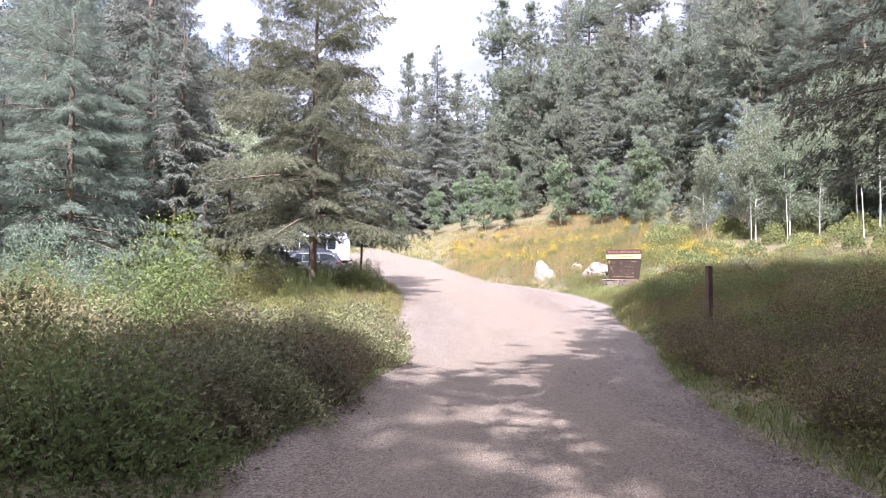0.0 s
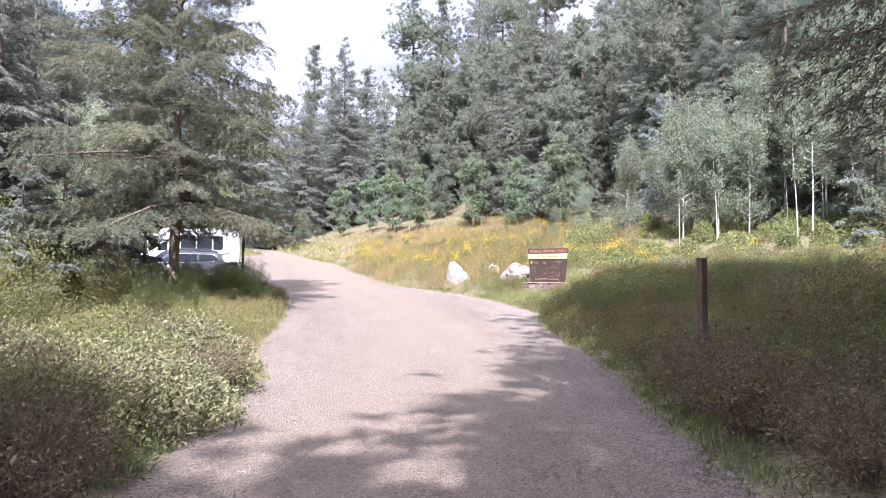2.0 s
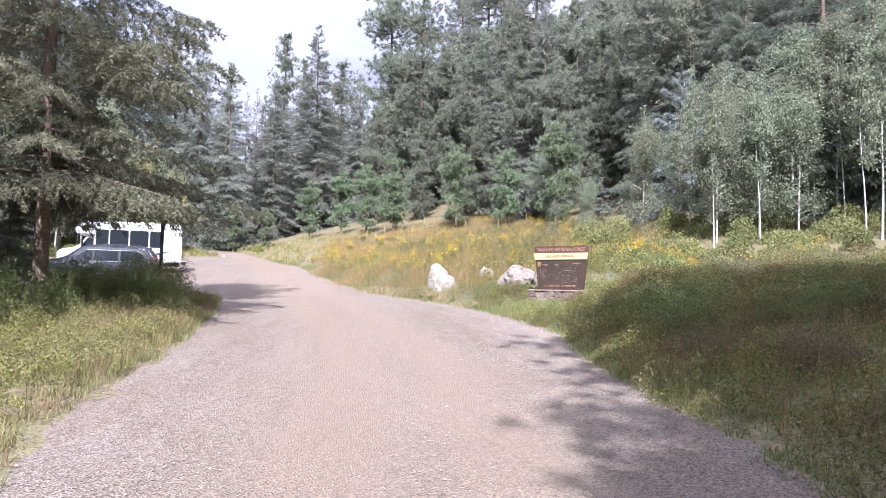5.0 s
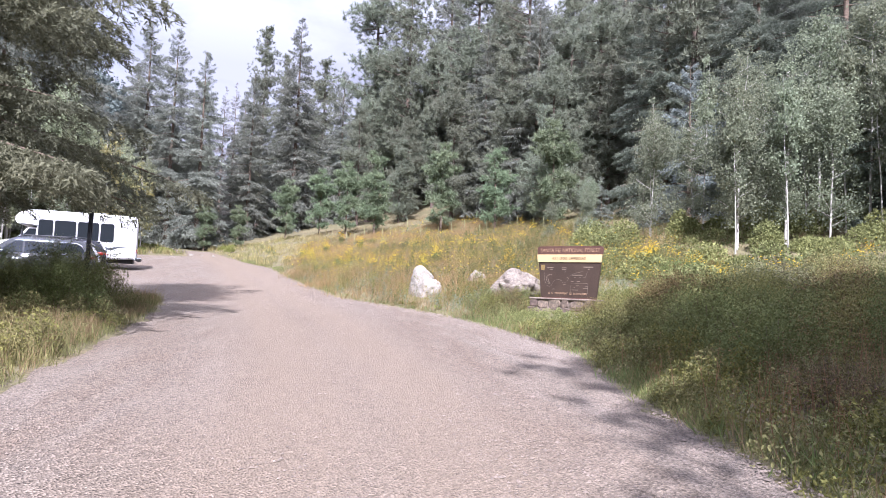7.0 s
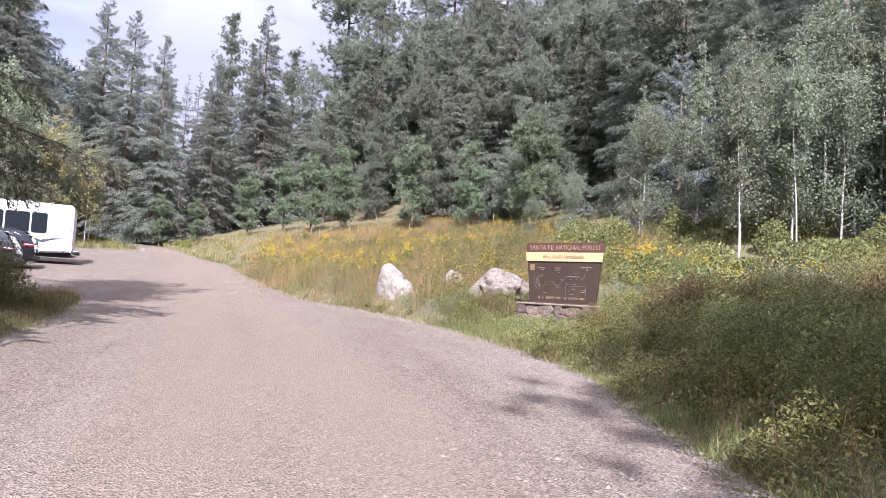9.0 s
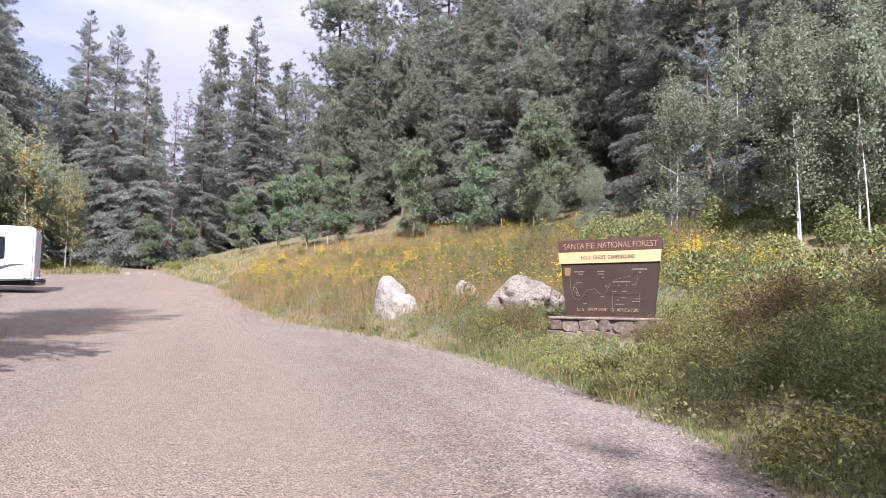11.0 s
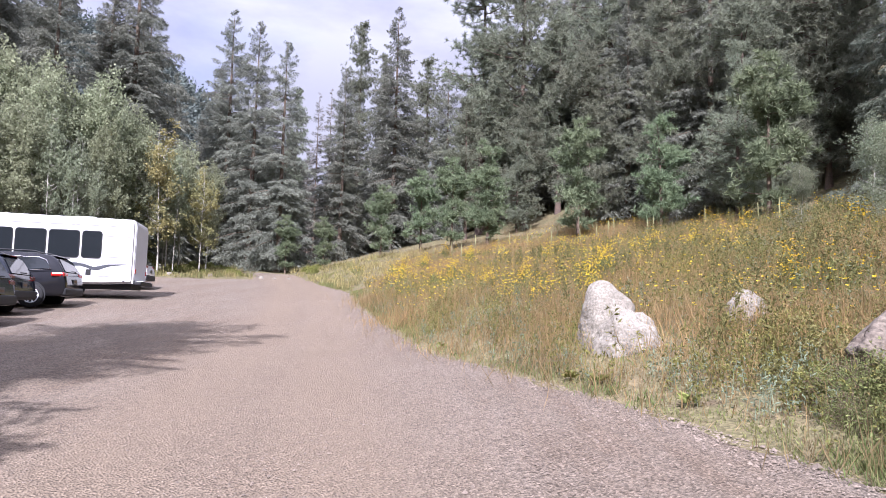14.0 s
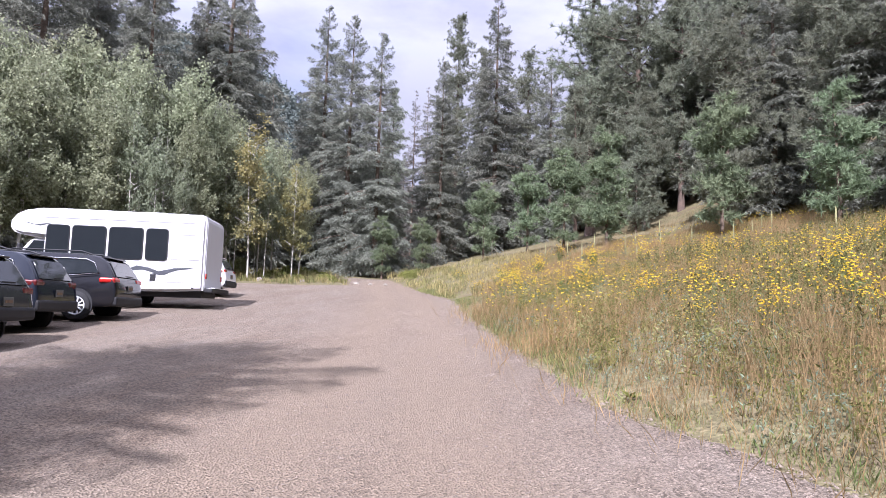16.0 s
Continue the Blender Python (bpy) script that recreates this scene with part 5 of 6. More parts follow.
# along x the board's width, its face looks to -y
TOP = [(-0.01, 1.225), (2.34, 1.225), (2.36, 1.38), (2.33, 1.44), (2.26, 1.46), (0.07, 1.46), (0.0, 1.44), (-0.03, 1.38)]
LOW = [(0.20, 0.015), (2.12, 0.015), (2.17, 0.06), (2.32, 1.225), (0.01, 1.225), (0.15, 0.06)]
part("board", outline(LOW, 0.06, "y", 0.008), M_SIGN, sign, "dark brown map board", pose(0, -0.02, 0))
part("header", outline(TOP, 0.07, "y", 0.008), M_SIGN_TOP, sign, "brown header plank with rounded corners", pose(0, -0.025, 0.0))
part("band", outline([(0.015, 1.005), (2.315, 1.005), (2.345, 1.225), (-0.015, 1.225)], 0.02, "y", 0.004), M_CREAM, sign, "cream band", pose(0, -0.046, 0))


def letters(text, size, cx, cz, mat, parent, y=-0.03, width=None, name="lettering", bold=-0.001):
    cu = bpy.data.curves.new(name, "FONT")
    cu.body, cu.size, cu.extrude, cu.align_x, cu.align_y, cu.offset = text, size, 0.004, "CENTER", "CENTER", bold
    ob = bpy.data.objects.new(name, cu)
    scene.collection.objects.link(ob)
    bpy.context.view_layer.update()
    me = bpy.data.meshes.new_from_object(ob)
    w = max(v.co.x for v in me.vertices) - min(v.co.x for v in me.vertices)
    bpy.data.objects.remove(ob)
    bpy.data.curves.remove(cu)
    me.materials.clear()
    me.materials.append(mat)
    k = (width / w) if width else 1
    return child(name, me, parent, "", pose(cx, y, cz, 90) @ Matrix.Diagonal((k, 1, 1, 1)))


for word, cx, w in (("SANTA", 0.36, 0.50), ("FE", 0.76, 0.19), ("NATIONAL", 1.30, 0.74), ("FOREST", 1.99, 0.53)):
    letters(word, 0.155, cx, 1.335, M_LETTER, sign, -0.032, w)
for word, cx, w in (("HOLY", 0.66, 0.22), ("GHOST", 0.98, 0.28), ("CAMPGROUND", 1.48, 0.60)):
    letters(word, 0.10, cx, 1.115, M_LETTER_BR, sign, -0.052, w)
for word, cx, w in (("U.", 0.47, 0.06), ("S.", 0.58, 0.06), ("DEPARTMENT", 0.92, 0.46), ("OF", 1.26, 0.09), ("AGRICULTURE", 1.60, 0.48)):
    letters(word, 0.085, cx, 0.13, M_LETTER, sign, -0.026, w)
part("emblem", outline([(0.0, 0.0), (0.13, 0.0), (0.14, 0.15), (-0.01, 0.15)], 0.006, "y"), material("dull yellow badge", (0.21, 0.15, 0.055), 0.6, bump=0), sign, "dull yellow shield-shaped badge", pose(0.14, -0.027, 0.78))


def bar(x, z, w, hgt, name="map_text"):
    part(name, boxed(0, 0, 0, w, 0.006, hgt), M_MAP, sign, "", pose(x, -0.024, z * 1.25))


for x, z, w, hh_ in [(0.49, 0.68, 0.24, 0.022), (0.52, 0.645, 0.11, 0.02), (1.0, 0.68, 0.17, 0.02), (1.0, 0.64, 0.15, 0.018), (1.05, 0.59, 0.05, 0.018), (1.86, 0.70, 0.33, 0.03), (1.88, 0.655, 0.04, 0.03), (1.47, 0.52, 0.38, 0.022),
                     (1.12, 0.46, 0.03, 0.02), (1.30, 0.38, 0.1, 0.016), (1.52, 0.38, 0.1, 0.016), (1.02, 0.30, 0.09, 0.016), (0.62, 0.20, 0.09, 0.014), (1.50, 0.285, 0.12, 0.014), (1.82, 0.27, 0.12, 0.014), (1.38, 0.25, 0.03, 0.02),
                     (1.42, 0.19, 0.2, 0.014), (1.78, 0.235, 0.16, 0.014), (1.40, 0.47, 0.03, 0.02), (1.58, 0.47, 0.02, 0.02), (1.72, 0.48, 0.03, 0.02)]:
    bar(x, z, w, hh_)


def route(pts, r=0.006):
    p = np.array([(a, -0.024, b * 1.25) for a, b in pts])
    t = np.linspace(0, len(p) - 1, len(p) * 5)
    q = np.column_stack([np.interp(t, np.arange(len(p)), p[:, i]) for i in range(3)])
    child("map_line", raw_mesh("map_line", *tube(q, np.full(len(q), r * 0.7), 5), M_MAP), sign)


route([(0.55, 0.52), (0.45, 0.52), (0.38, 0.49), (0.34, 0.44), (0.36, 0.38), (0.42, 0.36), (0.42, 0.32), (0.50, 0.31), (0.45, 0.36), (0.41, 0.44), (0.36, 0.44)], 0.008)
route([(0.26, 0.58), (0.28, 0.40), (0.36, 0.28), (0.50, 0.25), (0.58, 0.32), (0.66, 0.40), (0.86, 0.42), (0.98, 0.34), (1.10, 0.36), (1.22, 0.50), (1.36, 0.56), (1.66, 0.60)], 0.004)
route([(1.76, 0.46), (1.80, 0.52), (1.83, 0.60)], 0.005)
route([(1.26, 0.12), (1.26, 0.34), (1.86, 0.34), (1.86, 0.12), (1.26, 0.12)], 0.005)

plinth = thing("stone_plinth", "low mortared stone base with concrete cap under the sign", "stone wall")
plinth.matrix_basis = pose(8.07, 35.84, 0.87, 0, 0, SIGN_TURN)
part("core", boxed(0.90, 0.10, -0.46, 2.06, 0.44, 0.84, 0.02), M_MORTAR, plinth)
part("cap", boxed(0.88, 0.10, -0.03, 2.10, 0.56, 0.05, 0.018), M_CAP, plinth, "worn concrete cap slab")
part("lip", boxed(0.98, 0.012, 0.004, 1.7, 0.12, 0.03, 0.006), M_SIGN_TOP, plinth, "brown sill under the board")
g9 = gen(120)


def rubble(w, hgt, seed):
    g = gen(seed)
    bm = bmesh.new()
    turns = np.sort(np.linspace(0, 2 * np.pi, 9, endpoint=False) + g.uniform(-0.25, 0.25, 9))
    pts = []
    for a in turns:
        c, s = math.cos(a), math.sin(a)
        q = g.uniform(0.86, 1.04) / max(abs(c), abs(s)) ** 0.8
        pts.append((w / 2 * c * q, hgt / 2 * s * q))
    bm.free()
    bm = outline(pts, 0.10, "y", 0.012, 1)
    me = bpy.data.meshes.new("stone")
    bm.to_mesh(me)
    bm.free()
    me.materials.append(M_STONE)
    return me


stones = [rubble(w, hgt, 130 + i) for i, (w, hgt) in enumerate([(0.42, 0.22), (0.30, 0.25), (0.50, 0.21), (0.25, 0.20), (0.38, 0.27)])]
for row in range(4):
    x = -0.13 - 0.12 * (row % 2)
    while x < 1.75:
        me = stones[g9.integers(5)]
        w = max(v.co.x for v in me.vertices) - min(v.co.x for v in me.vertices)
        child("stone", me, plinth, "", pose(x + w / 2, -0.165 + g9.normal(0, 0.012), -0.165 - row * 0.205, g9.normal(0, 3), g9.normal(0, 11), g9.normal(0, 3)) @ Matrix.Diagonal((g9.uniform(0.75, 1.0), 1, g9.uniform(0.8, 1.12), 1)))
        x += w * 0.92
    for i, yy in enumerate((-0.02, 0.22)):
        child("stone", stones[(row + i) % 5], plinth, "", pose(-0.15 + g9.normal(0, 0.006), yy, -0.165 - row * 0.205, 0, 0, -90) @ Matrix.Diagonal((0.7, 0.7, 1, 1)))

post = thing("wooden_post", "weathered brown square wooden post in the roadside weeds", "post")
post.matrix_basis = pose(5.72, 15.42, height(5.72, 15.42) - 0.1, 2, -2.5, 20)
part("shaft", boxed(0, 0, 0.95, 0.105, 0.105, 1.90, 0.012), M_POST, post)

tall_post = thing("wooden_post", "tall slim dark post among the roadside shrubs", "post")
tall_post.matrix_basis = pose(-4.47, 37.15, height(-4.47, 37.15) - 0.2, 0, 0.6, 10)
part("shaft", boxed(0, 0, 1.45, 0.11, 0.11, 2.9, 0.01), M_BLACK, tall_post)


# ---- vehicles: along x, the nose at -x, standing on z = 0 ----
def wheel(parent, x, y, r, w, out, spokes=10):
    wh = new("wheel")
    wh.parent = parent
    wh.matrix_basis = pose(x, y, r, 90 if out < 0 else -90)
    a = np.linspace(0, 2 * np.pi, 29)[:-1]
    prof = [(r * 0.66, -w / 2), (r * 0.93, -w / 2), (r, -w * 0.36), (r, w * 0.36), (r * 0.93, w / 2), (r * 0.66, w / 2)]
    v = np.array([(p * math.cos(t), p * math.sin(t), z) for t in a for p, z in prof])
    n = len(prof)
    f = [(i * n + j, i * n + j + 1, ((i + 1) % 28) * n + j + 1, ((i + 1) % 28) * n + j) for i in range(28) for j in range(n - 1)]
    child("tyre", raw_mesh("tyre", v, f, M_RUBBER, True), wh)
    bm = bmesh.new()
    bmesh.ops.create_cone(bm, cap_ends=True, segments=28, radius1=r * 0.66, radius2=r * 0.66, depth=w * 0.5)
    part("hub", bm, M_BLACK, wh)
    bm = bmesh.new()
    for i in range(spokes):
        t = 2 * math.pi * i / spokes
        box(bm, r * 0.36, 0, w * 0.33, r * 0.56, r * 0.10, 0.03, 0.006, Matrix.Rotation(t, 4, "Z"))
    bmesh.ops.create_cone(bm, cap_ends=True, segments=20, radius1=r * 0.17, radius2=r * 0.14, depth=0.05, matrix=Matrix.Translation((0, 0, w * 0.34)))
    ring = [tube(np.array([(r * 0.63 * math.cos(t), r * 0.63 * math.sin(t), w * 0.36) for t in np.linspace(0, 2 * math.pi, 25)]), np.full(25, 0.022), 5)]
    part("rim", bm, M_ALLOY, wh, "silver alloy rim", smooth=False)
    child("rim_edge", raw_mesh("rim_edge", *ring[0], M_ALLOY, True), wh)
    return wh


def shell(profile, half, lean=0.0, belt=1.0, steps=7, bulge=0.05):
    """A car body: the side outline carried across the width, narrowing above the belt line and rounded over the sides."""
    n = len(profile)
    rows = []
    for u in np.linspace(-1, 1, steps * 2 + 1):
        s = math.copysign(abs(u) ** 0.55, u)
        edge = max(0, abs(s) - 0.86) / 0.14
        ring = []
        for x, z in profile:
            w = half - lean * max(0, z - belt) - 0.05 * max(0, 0.45 - z)
            cx, cz = sum(p[0] for p in profile) / n, 0.75
            pull = 0.035 * edge ** 2
            ring.append((x + (cx - x) * pull * 0.6, s * w, z + (cz - z) * pull))
        rows.append(ring)
    v = [p for r in rows for p in r]
    f = []
    for i in range(len(rows) - 1):
        for j in range(n):
            f.append((i * n + j, i * n + (j + 1) % n, (i + 1) * n + (j + 1) % n, (i + 1) * n + j))
    f.append(tuple(range(n))[::-1])
    f.append(tuple((len(rows) - 1) * n + j for j in range(n)))
    return v, f


def rounded(profile, k=2):
    p = [np.array(q, float) for q in profile]
    for _ in range(k):
        q = []
        for i in range(len(p)):
            a, b = p[i], p[(i + 1) % len(p)]
            q += [a * 0.82 + b * 0.18, a * 0.18 + b * 0.82]
        p = q
    return [tuple(a) for a in p]


def soft_rect(x0, z0, x1, z1, r):
    pts = []
    for cx, cz, a0 in ((x1 - r, z1 - r, 0), (x0 + r, z1 - r, 90), (x0 + r, z0 + r, 180), (x1 - r, z0 + r, 270)):
        pts += [(cx + r * math.cos(radians(a0 + k * 22.5)), cz + r * math.sin(radians(a0 + k * 22.5))) for k in range(5)]
    return pts


def pane(parent, name, pts, mat, label="", thick=0.012):
    """A flat pane through the given corners, a little thick."""
    bm = bmesh.new()
    f = bm.faces.new([bm.verts.new(p) for p in pts])
    bm.normal_update()
    nrm = f.normal.copy()
    r = bmesh.ops.extrude_face_region(bm, geom=[f])
    bmesh.ops.translate(bm, verts=[v for v in r["geom"] if isinstance(v, bmesh.types.BMVert)], vec=nrm * thick)
    bmesh.ops.recalc_face_normals(bm, faces=bm.faces)
    return part(name, bm, mat, parent, label)


def car(x, y, turn, mat, label, L=4.75, W=1.84, H=1.66, category="car", name="parked_car", rails=True, lift=0.0, lens=None):
    t = thing(name, label, category, "cars parked in the lot")
    t.matrix_basis = pose(x, y, height(x, y) + 0.03, 0, 0, turn)
    low = 0.30 + lift
    a, b = -L / 2, L / 2
    k = H / 1.66
    hw = W / 2
    belt = 0.98 * k
    body = rounded([(a + 0.03, low), (b - 0.14, low), (b, 0.45 + lift), (b, 0.70), (b - 0.06, 1.02 * k), (b - 0.34, 1.48 * k), (b - 0.62, 1.62 * k), (a + 2.1, 1.66 * k), (a + 1.75, 1.58 * k), (a + 1.05, 1.05 * k), (a + 0.25, 0.92 * k), (a, 0.70)], 2)
    v, f = shell(body, hw, 0.30, belt)
    child("body", raw_mesh("body", v, f, mat, True), t)

    def edge(z):
        return hw - 0.30 * max(0, z - belt) + 0.006

    for s in (-1, 1):
        zt, zb = 1.50 * k, 1.04 * k
        for n_, pts in (("side_window", [(a + 1.30, zb), (a + 2.18, zb + 0.01), (a + 2.18, zt), (a + 1.92, zt - 0.02)]),
                        ("side_window", [(a + 2.26, zb + 0.01), (a + 3.22, zb + 0.03), (a + 3.22, zt - 0.01), (a + 2.26, zt)]),
                        ("quarter_window", [(a + 3.32, zb + 0.04), (b - 0.44, zb + 0.14), (b - 0.62, zt - 0.10), (b - 0.80, zt - 0.03), (a + 3.32, zt - 0.02)])):
            pts = pts if s > 0 else pts[::-1]
            pane(t, n_, [(px_, s * edge(pz), pz) for px_, pz in pts], M_GLASS, "tinted window")
        line = np.array([(px_, s * (edge(pz) + 0.004), pz) for px_, pz in [(a + 1.24, zb - 0.03), (a + 3.3, zb), (b - 0.44, zb + 0.11), (b - 0.60, zt - 0.08), (b - 0.80, zt), (a + 1.94, zt + 0.02)]])
        child("window_trim", raw_mesh("window_trim", *tube(line, np.full(len(line), 0.012), 5), M_CHROME, True), t, "bright window trim")
        for wx in (a + 0.92, b - 0.90):
            bm = bmesh.new()
            bmesh.ops.create_cone(bm, cap_ends=True, segments=28, radius1=0.385, radius2=0.385, depth=0.05, matrix=pose(wx, s * (hw - 0.020), 0.37, 90))
            part("wheel_arch", bm, M_BLACK, t)
            wheel(t, wx, s * (hw - 0.040), 0.345, 0.20, s)
        part("sill", boxed(0, s * (hw - 0.03), 0.33 + lift, L - 2.9, 0.08, 0.14, 0.02), M_BLACK, t)
        part("door_handle", boxed(a + 2.9, s * (hw + 0.006), 0.90 * k, 0.18, 0.03, 0.03, 0.008), mat, t)
        part("mirror", boxed(a + 1.55, s * (hw + 0.09), 1.06 * k, 0.14, 0.18, 0.13, 0.03), mat, t)
        if rails:
            rail = np.array([(a + 2.0, s * 0.60, 1.66 * k), (a + 2.2, s * 0.60, 1.71 * k), (b - 1.0, s * 0.60, 1.70 * k), (b - 0.75, s * 0.60, 1.63 * k)])
            child("roof_rail", raw_mesh("roof_rail", *tube(rail, np.full(4, 0.02), 6), M_BLACK, True), t)
        bm = boxed(b - 0.10, s * (hw - 0.21), 0.985 * k, 0.11, 0.38, 0.14, 0.045)
        box(bm, b - 0.25, s * (hw - 0.050), 0.99 * k, 0.34, 0.08, 0.12, 0.036)
        part("tail_light", bm, lens or M_RED, t, "red tail light wrapping round the corner")
        part("headlight", boxed(a + 0.14, s * (hw - 0.26), 0.76 * k, 0.2, 0.38, 0.14, 0.03), M_LENS, t, "clear headlight")
    slope = (0.34 - 0.06) / (0.46 * k)

    def rear(z, o=0.012):
        return b - 0.06 - (z - 1.02 * k) * slope + o

    z0, z1 = 1.08 * k, 1.46 * k
    pane(t, "rear_window", [(rear(z0), -hw + 0.22, z0), (rear(z0), hw - 0.22, z0), (rear(z1), hw - 0.34, z1), (rear(z1), -hw + 0.34, z1)], M_GLASS, "tinted rear window")
    part("spoiler", boxed(b - 0.50, 0, 1.555 * k, 0.28, W - 0.66, 0.035, 0.012), mat, t)
    part("wiper", boxed(rear(1.12 * k) + 0.02, 0.12, 1.12 * k, 0.02, 0.44, 0.02, 0.005), M_BLACK, t)
    part("bumper", boxed(b - 0.12, 0, 0.47 + lift, 0.30, W - 0.06, 0.24, 0.06), M_BLACK, t)
    part("number_plate", boxed(b + 0.004, 0, 0.80 * k, 0.02, 0.31, 0.155, 0.004), M_PLATE, t)
    part("plate_bar", boxed(b + 0.016, 0, 0.80 * k, 0.006, 0.22, 0.05), M_LETTER_BR, t)
    part("windscreen", outline([(-hw + 0.18, 0), (hw - 0.18, 0), (hw - 0.32, 0.68 * k), (-hw + 0.32, 0.68 * k)], 0.012, "x"), M_GLASS, t, "", pose(a + 1.18, 0, 1.09 * k, 0, 52, 0))
    part("underbody", boxed(-0.3, 0, 0.30 + lift * 0.5, L - 1.6, W - 0.5, 0.14, 0.02), M_BLACK, t)
    return t


car(-10.8, 51.95, 12, M_NAVY, "dark charcoal wagon with silver alloy wheels parked in the lot", 4.8, 1.84, 1.64)
car(-10.6, 49.15, 12, M_BLUE_CAR, "dark blue sport utility car parked nose-in", 4.7, 1.86, 1.72, lift=0.10, lens=M_RED_DARK)
car(-9.45, 46.3, 12, M_GREY_CAR, "dark grey sport utility car parked nose-in", 4.8, 1.88, 1.74, lift=0.16, lens=M_RED_DARK)
car(-11.9, 60.6, 12, M_WHITE_CAR, "white hatchback parked behind the bus", 4.4, 1.8, 1.55)

bus = thing("shuttle_bus", "white cutaway shuttle bus with tinted windows parked in the lot", "bus")
BUS_TURN = 13.0
bus.matrix_basis = pose(-8.0, 55.4, height(-9.5, 56.2) + 0.02, 0, 0, BUS_TURN)
# the driver's side lies on y = 0, the rear at x = 0, the nose at -x
BW, BH = 2.30, 2.79
side_line = [(0.0, 0.52), (0.0, BH - 0.16), (-0.03, BH - 0.06), (-0.10, BH - 0.01), (-0.20, BH), (-4.2, BH + 0.02), (-4.8, BH), (-5.2, BH - 0.07), (-5.45, BH - 0.20), (-5.59, BH - 0.40), (-5.60, BH - 0.58), (-5.50, BH - 0.72), (-5.30, BH - 0.79), (-4.62, BH - 0.84), (-4.62, 0.40), (-1.0, 0.46)]
bm = outline(side_line, BW, "y", 0.0)
bmesh.ops.bevel(bm, geom=[e for e in bm.edges if all(abs(v.co.y) < 1e-4 for v in e.verts) or all(abs(v.co.y - BW) < 1e-4 for v in e.verts)], offset=0.07, segments=3, affect="EDGES")
part("coach_body", bm, M_WHITE, bus)
part("rear_panel", boxed(0.012, BW / 2, 1.60, 0.03, BW - 0.22, 2.0, 0.01), M_BUS_REAR, bus, "rear panel greyed for shade")
for x0, x1 in [(-4.56, -3.90), (-3.84, -2.86), (-2.79, -1.80), (-1.73, -1.08)]:
    for yy, o in ((-0.012, -1), (BW + 0.012, 1)):
        win = part("window", outline(soft_rect(x0, 1.36, x1, 2.32, 0.10), 0.03, "y", 0.006), M_BLACK, bus, "black-framed tinted window", pose(0, yy - 0.015, 0))
        part("pane", outline(soft_rect(x0 + 0.025, 1.385, x1 - 0.025, 2.295, 0.085), 0.006, "y"), M_GLASS, win, "", pose(0, -0.004 if o < 0 else 0.028, 0))
for zz, x0, x1 in [(2.52, -4.7, -0.16), (2.16, -1.0, -0.14), (1.42, -1.0, -0.14), (0.74, -1.6, -0.14)]:
    part("seam_strip", boxed((x0 + x1) / 2, -0.004, zz, x1 - x0, 0.012, 0.016), M_SEAM, bus)
lower = [(-1.50, 0.98), (-1.25, 0.94), (-1.05, 1.00), (-0.75, 1.10), (-0.35, 1.16), (-0.70, 1.14), (-1.0, 1.08), (-1.20, 1.03)]
part("swoosh", outline(lower, 0.006, "y"), M_GRAPHIC, bus, "dark grey swoosh graphic", pose(0, -0.012, 0))
swoosh = [(-2.3, 1.02), (-1.95, 1.20), (-1.62, 1.16), (-1.30, 1.05), (-0.85, 1.16), (-0.20, 1.19), (-0.80, 1.11), (-1.12, 0.95), (-1.30, 0.94), (-1.45, 1.0), (-1.75, 1.08), (-2.0, 1.05)]
part("swoosh", outline(swoosh, 0.006, "y"), M_GRAPHIC, bus, "dark grey swoosh graphic", pose(0, -0.008, 0))
part("swoosh", outline([(-5.3, 2.40), (-4.9, 2.30), (-4.4, 2.36), (-4.75, 2.26), (-5.1, 2.33)], 0.006, "y"), M_GRAPHIC, bus, "dark grey swoosh graphic", pose(0, -0.008, 0))
part("fuel_hatch", boxed(-1.46, -0.004, 0.86, 0.17, 0.02, 0.2, 0.01), M_BLACK, bus, "dark square fuel hatch")
part("marker_light", boxed(-0.30, -0.004, 0.58, 0.07, 0.02, 0.05, 0.006), M_BLACK, bus)
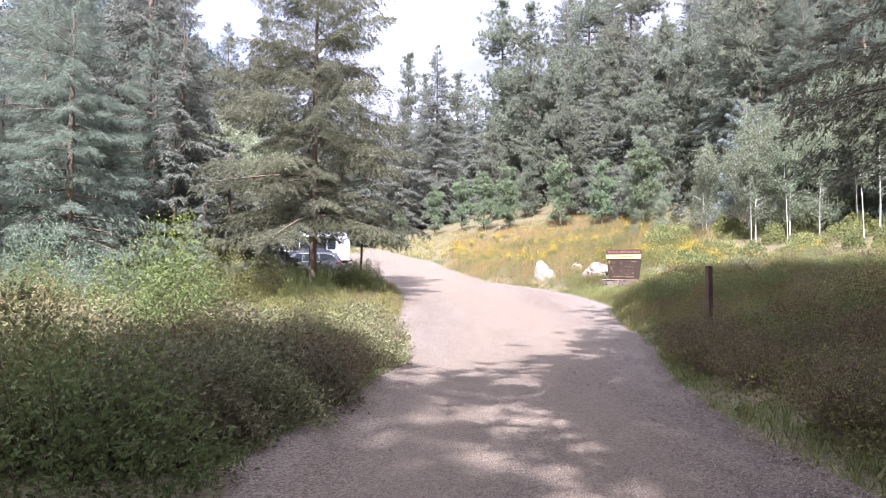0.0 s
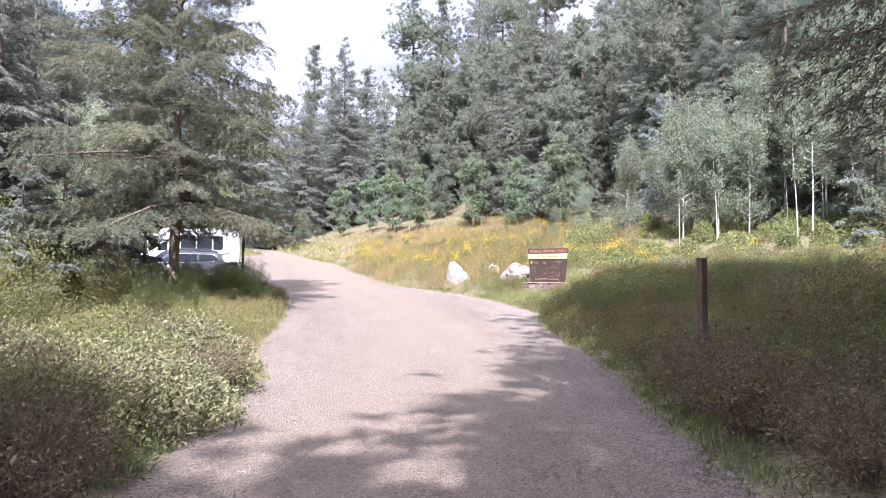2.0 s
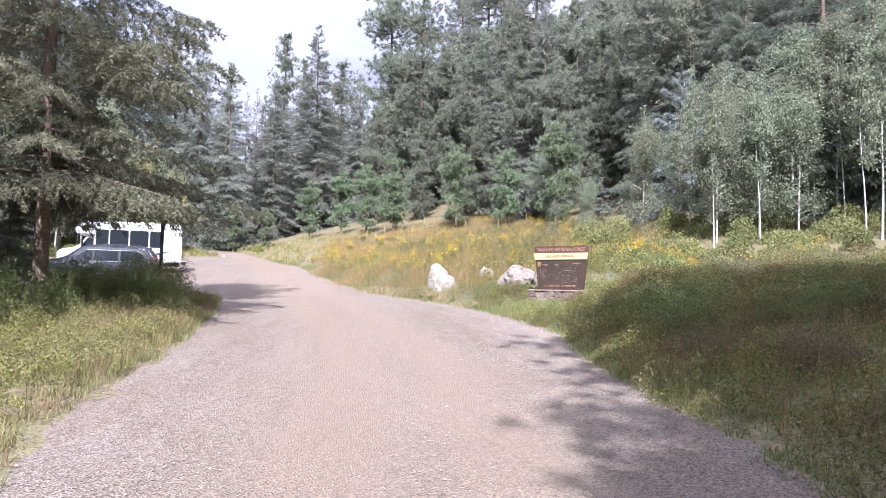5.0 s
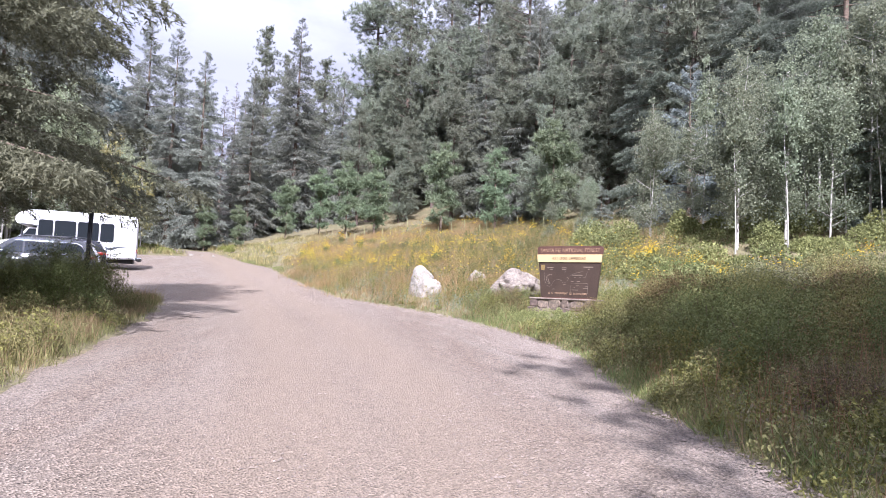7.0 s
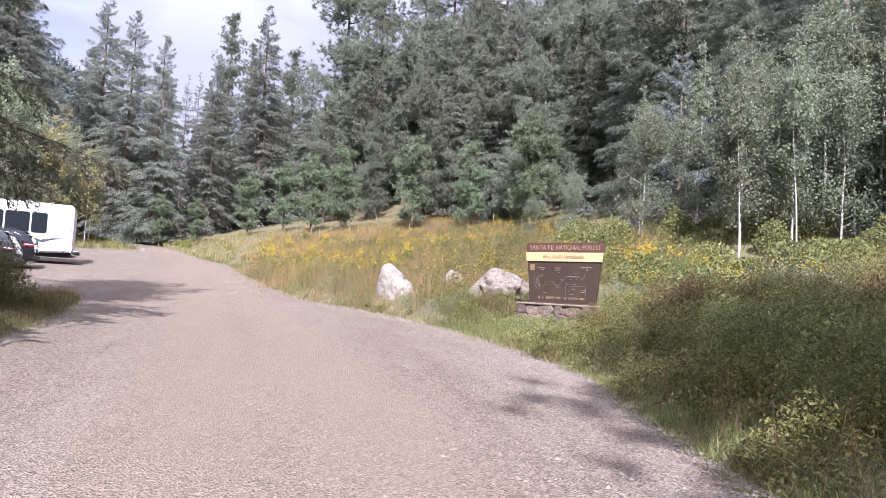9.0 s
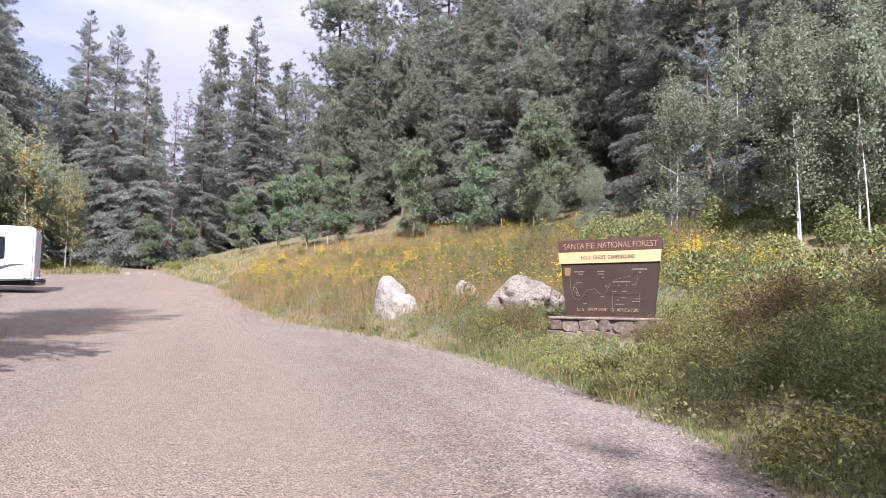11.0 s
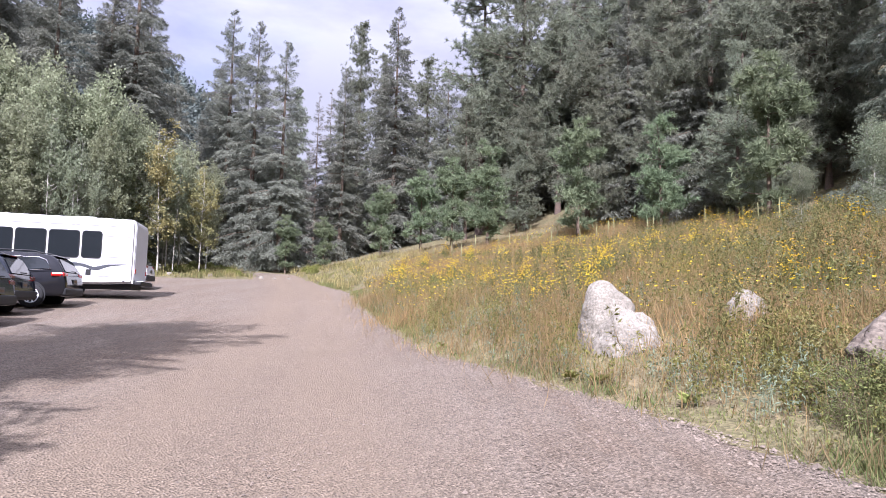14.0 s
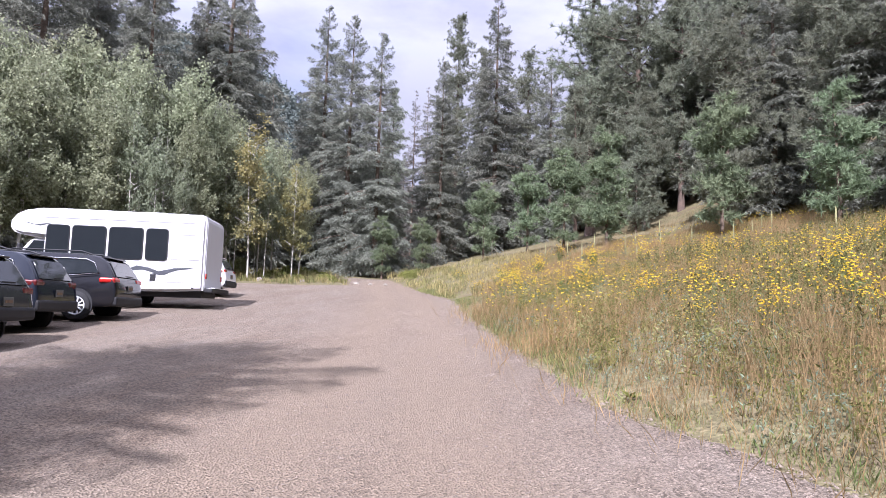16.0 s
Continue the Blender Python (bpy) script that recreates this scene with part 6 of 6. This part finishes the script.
part("bumper", boxed(0.15, BW / 2, 0.53, 0.26, BW - 0.06, 0.13, 0.03), M_BLACK, bus)
part("bumper_step", boxed(0.16, BW / 2, 0.607, 0.26, BW - 0.5, 0.02, 0.005), M_ALLOY, bus)
part("chassis", boxed(-2.6, BW / 2, 0.42, 5.0, BW - 0.5, 0.22, 0.02), M_BLACK, bus)
for zz in (0.95,):
    for yy in (0.18, BW - 0.18):
        part("tail_light", boxed(0.03, yy, zz, 0.04, 0.13, 0.16, 0.012), M_RED, bus, "red tail light")
part("roof_vent", boxed(-1.9, BW / 2, BH + 0.06, 0.7, 0.6, 0.12, 0.03), M_WHITE, bus, "low white roof hatch")
cab = rounded([(-4.60, 0.42), (-4.60, 1.92), (-5.02, 1.92), (-5.50, 1.30), (-6.35, 1.12), (-6.50, 0.95), (-6.52, 0.45)], 1)
bm = outline(cab, BW - 0.36, "y", 0.0)
part("cab", bm, M_WHITE, bus, "", pose(0, 0.18, 0))
for yy in (0.165, BW - 0.177):
    part("cab_window", outline([(-4.68, 1.28), (-4.68, 1.84), (-4.98, 1.84), (-5.36, 1.28)], 0.012, "y"), M_GLASS, bus, "tinted cab window", pose(0, yy, 0))
part("windscreen", outline([(0.3, 0), (BW - 0.3, 0), (BW - 0.4, 0.74), (0.4, 0.74)], 0.012, "x"), M_GLASS, bus, "", pose(-5.51, 0, 1.33, 0, 37.5, 0))
for yy in (-0.04, BW + 0.04):
    part("mirror", boxed(-5.25, yy, 1.55, 0.10, 0.20, 0.34, 0.03), M_BLACK, bus)
for xx in (-2.55, -5.65):
    for yy, o in ((0.05, -1), (BW - 0.05, 1)):
        bm = bmesh.new()
        bmesh.ops.create_cone(bm, cap_ends=True, segments=28, radius1=0.47, radius2=0.47, depth=0.04, matrix=pose(xx, 0.016 if o < 0 else BW - 0.016, 0.42, 90))
        if xx > -3:
            part("wheel_arch", bm, M_BLACK, bus)
        else:
            bm.free()
        wheel(bus, xx, yy - 0.02 * o if xx > -3 else yy + (0.18 if o < 0 else -0.18), 0.39, 0.24, o, 8)
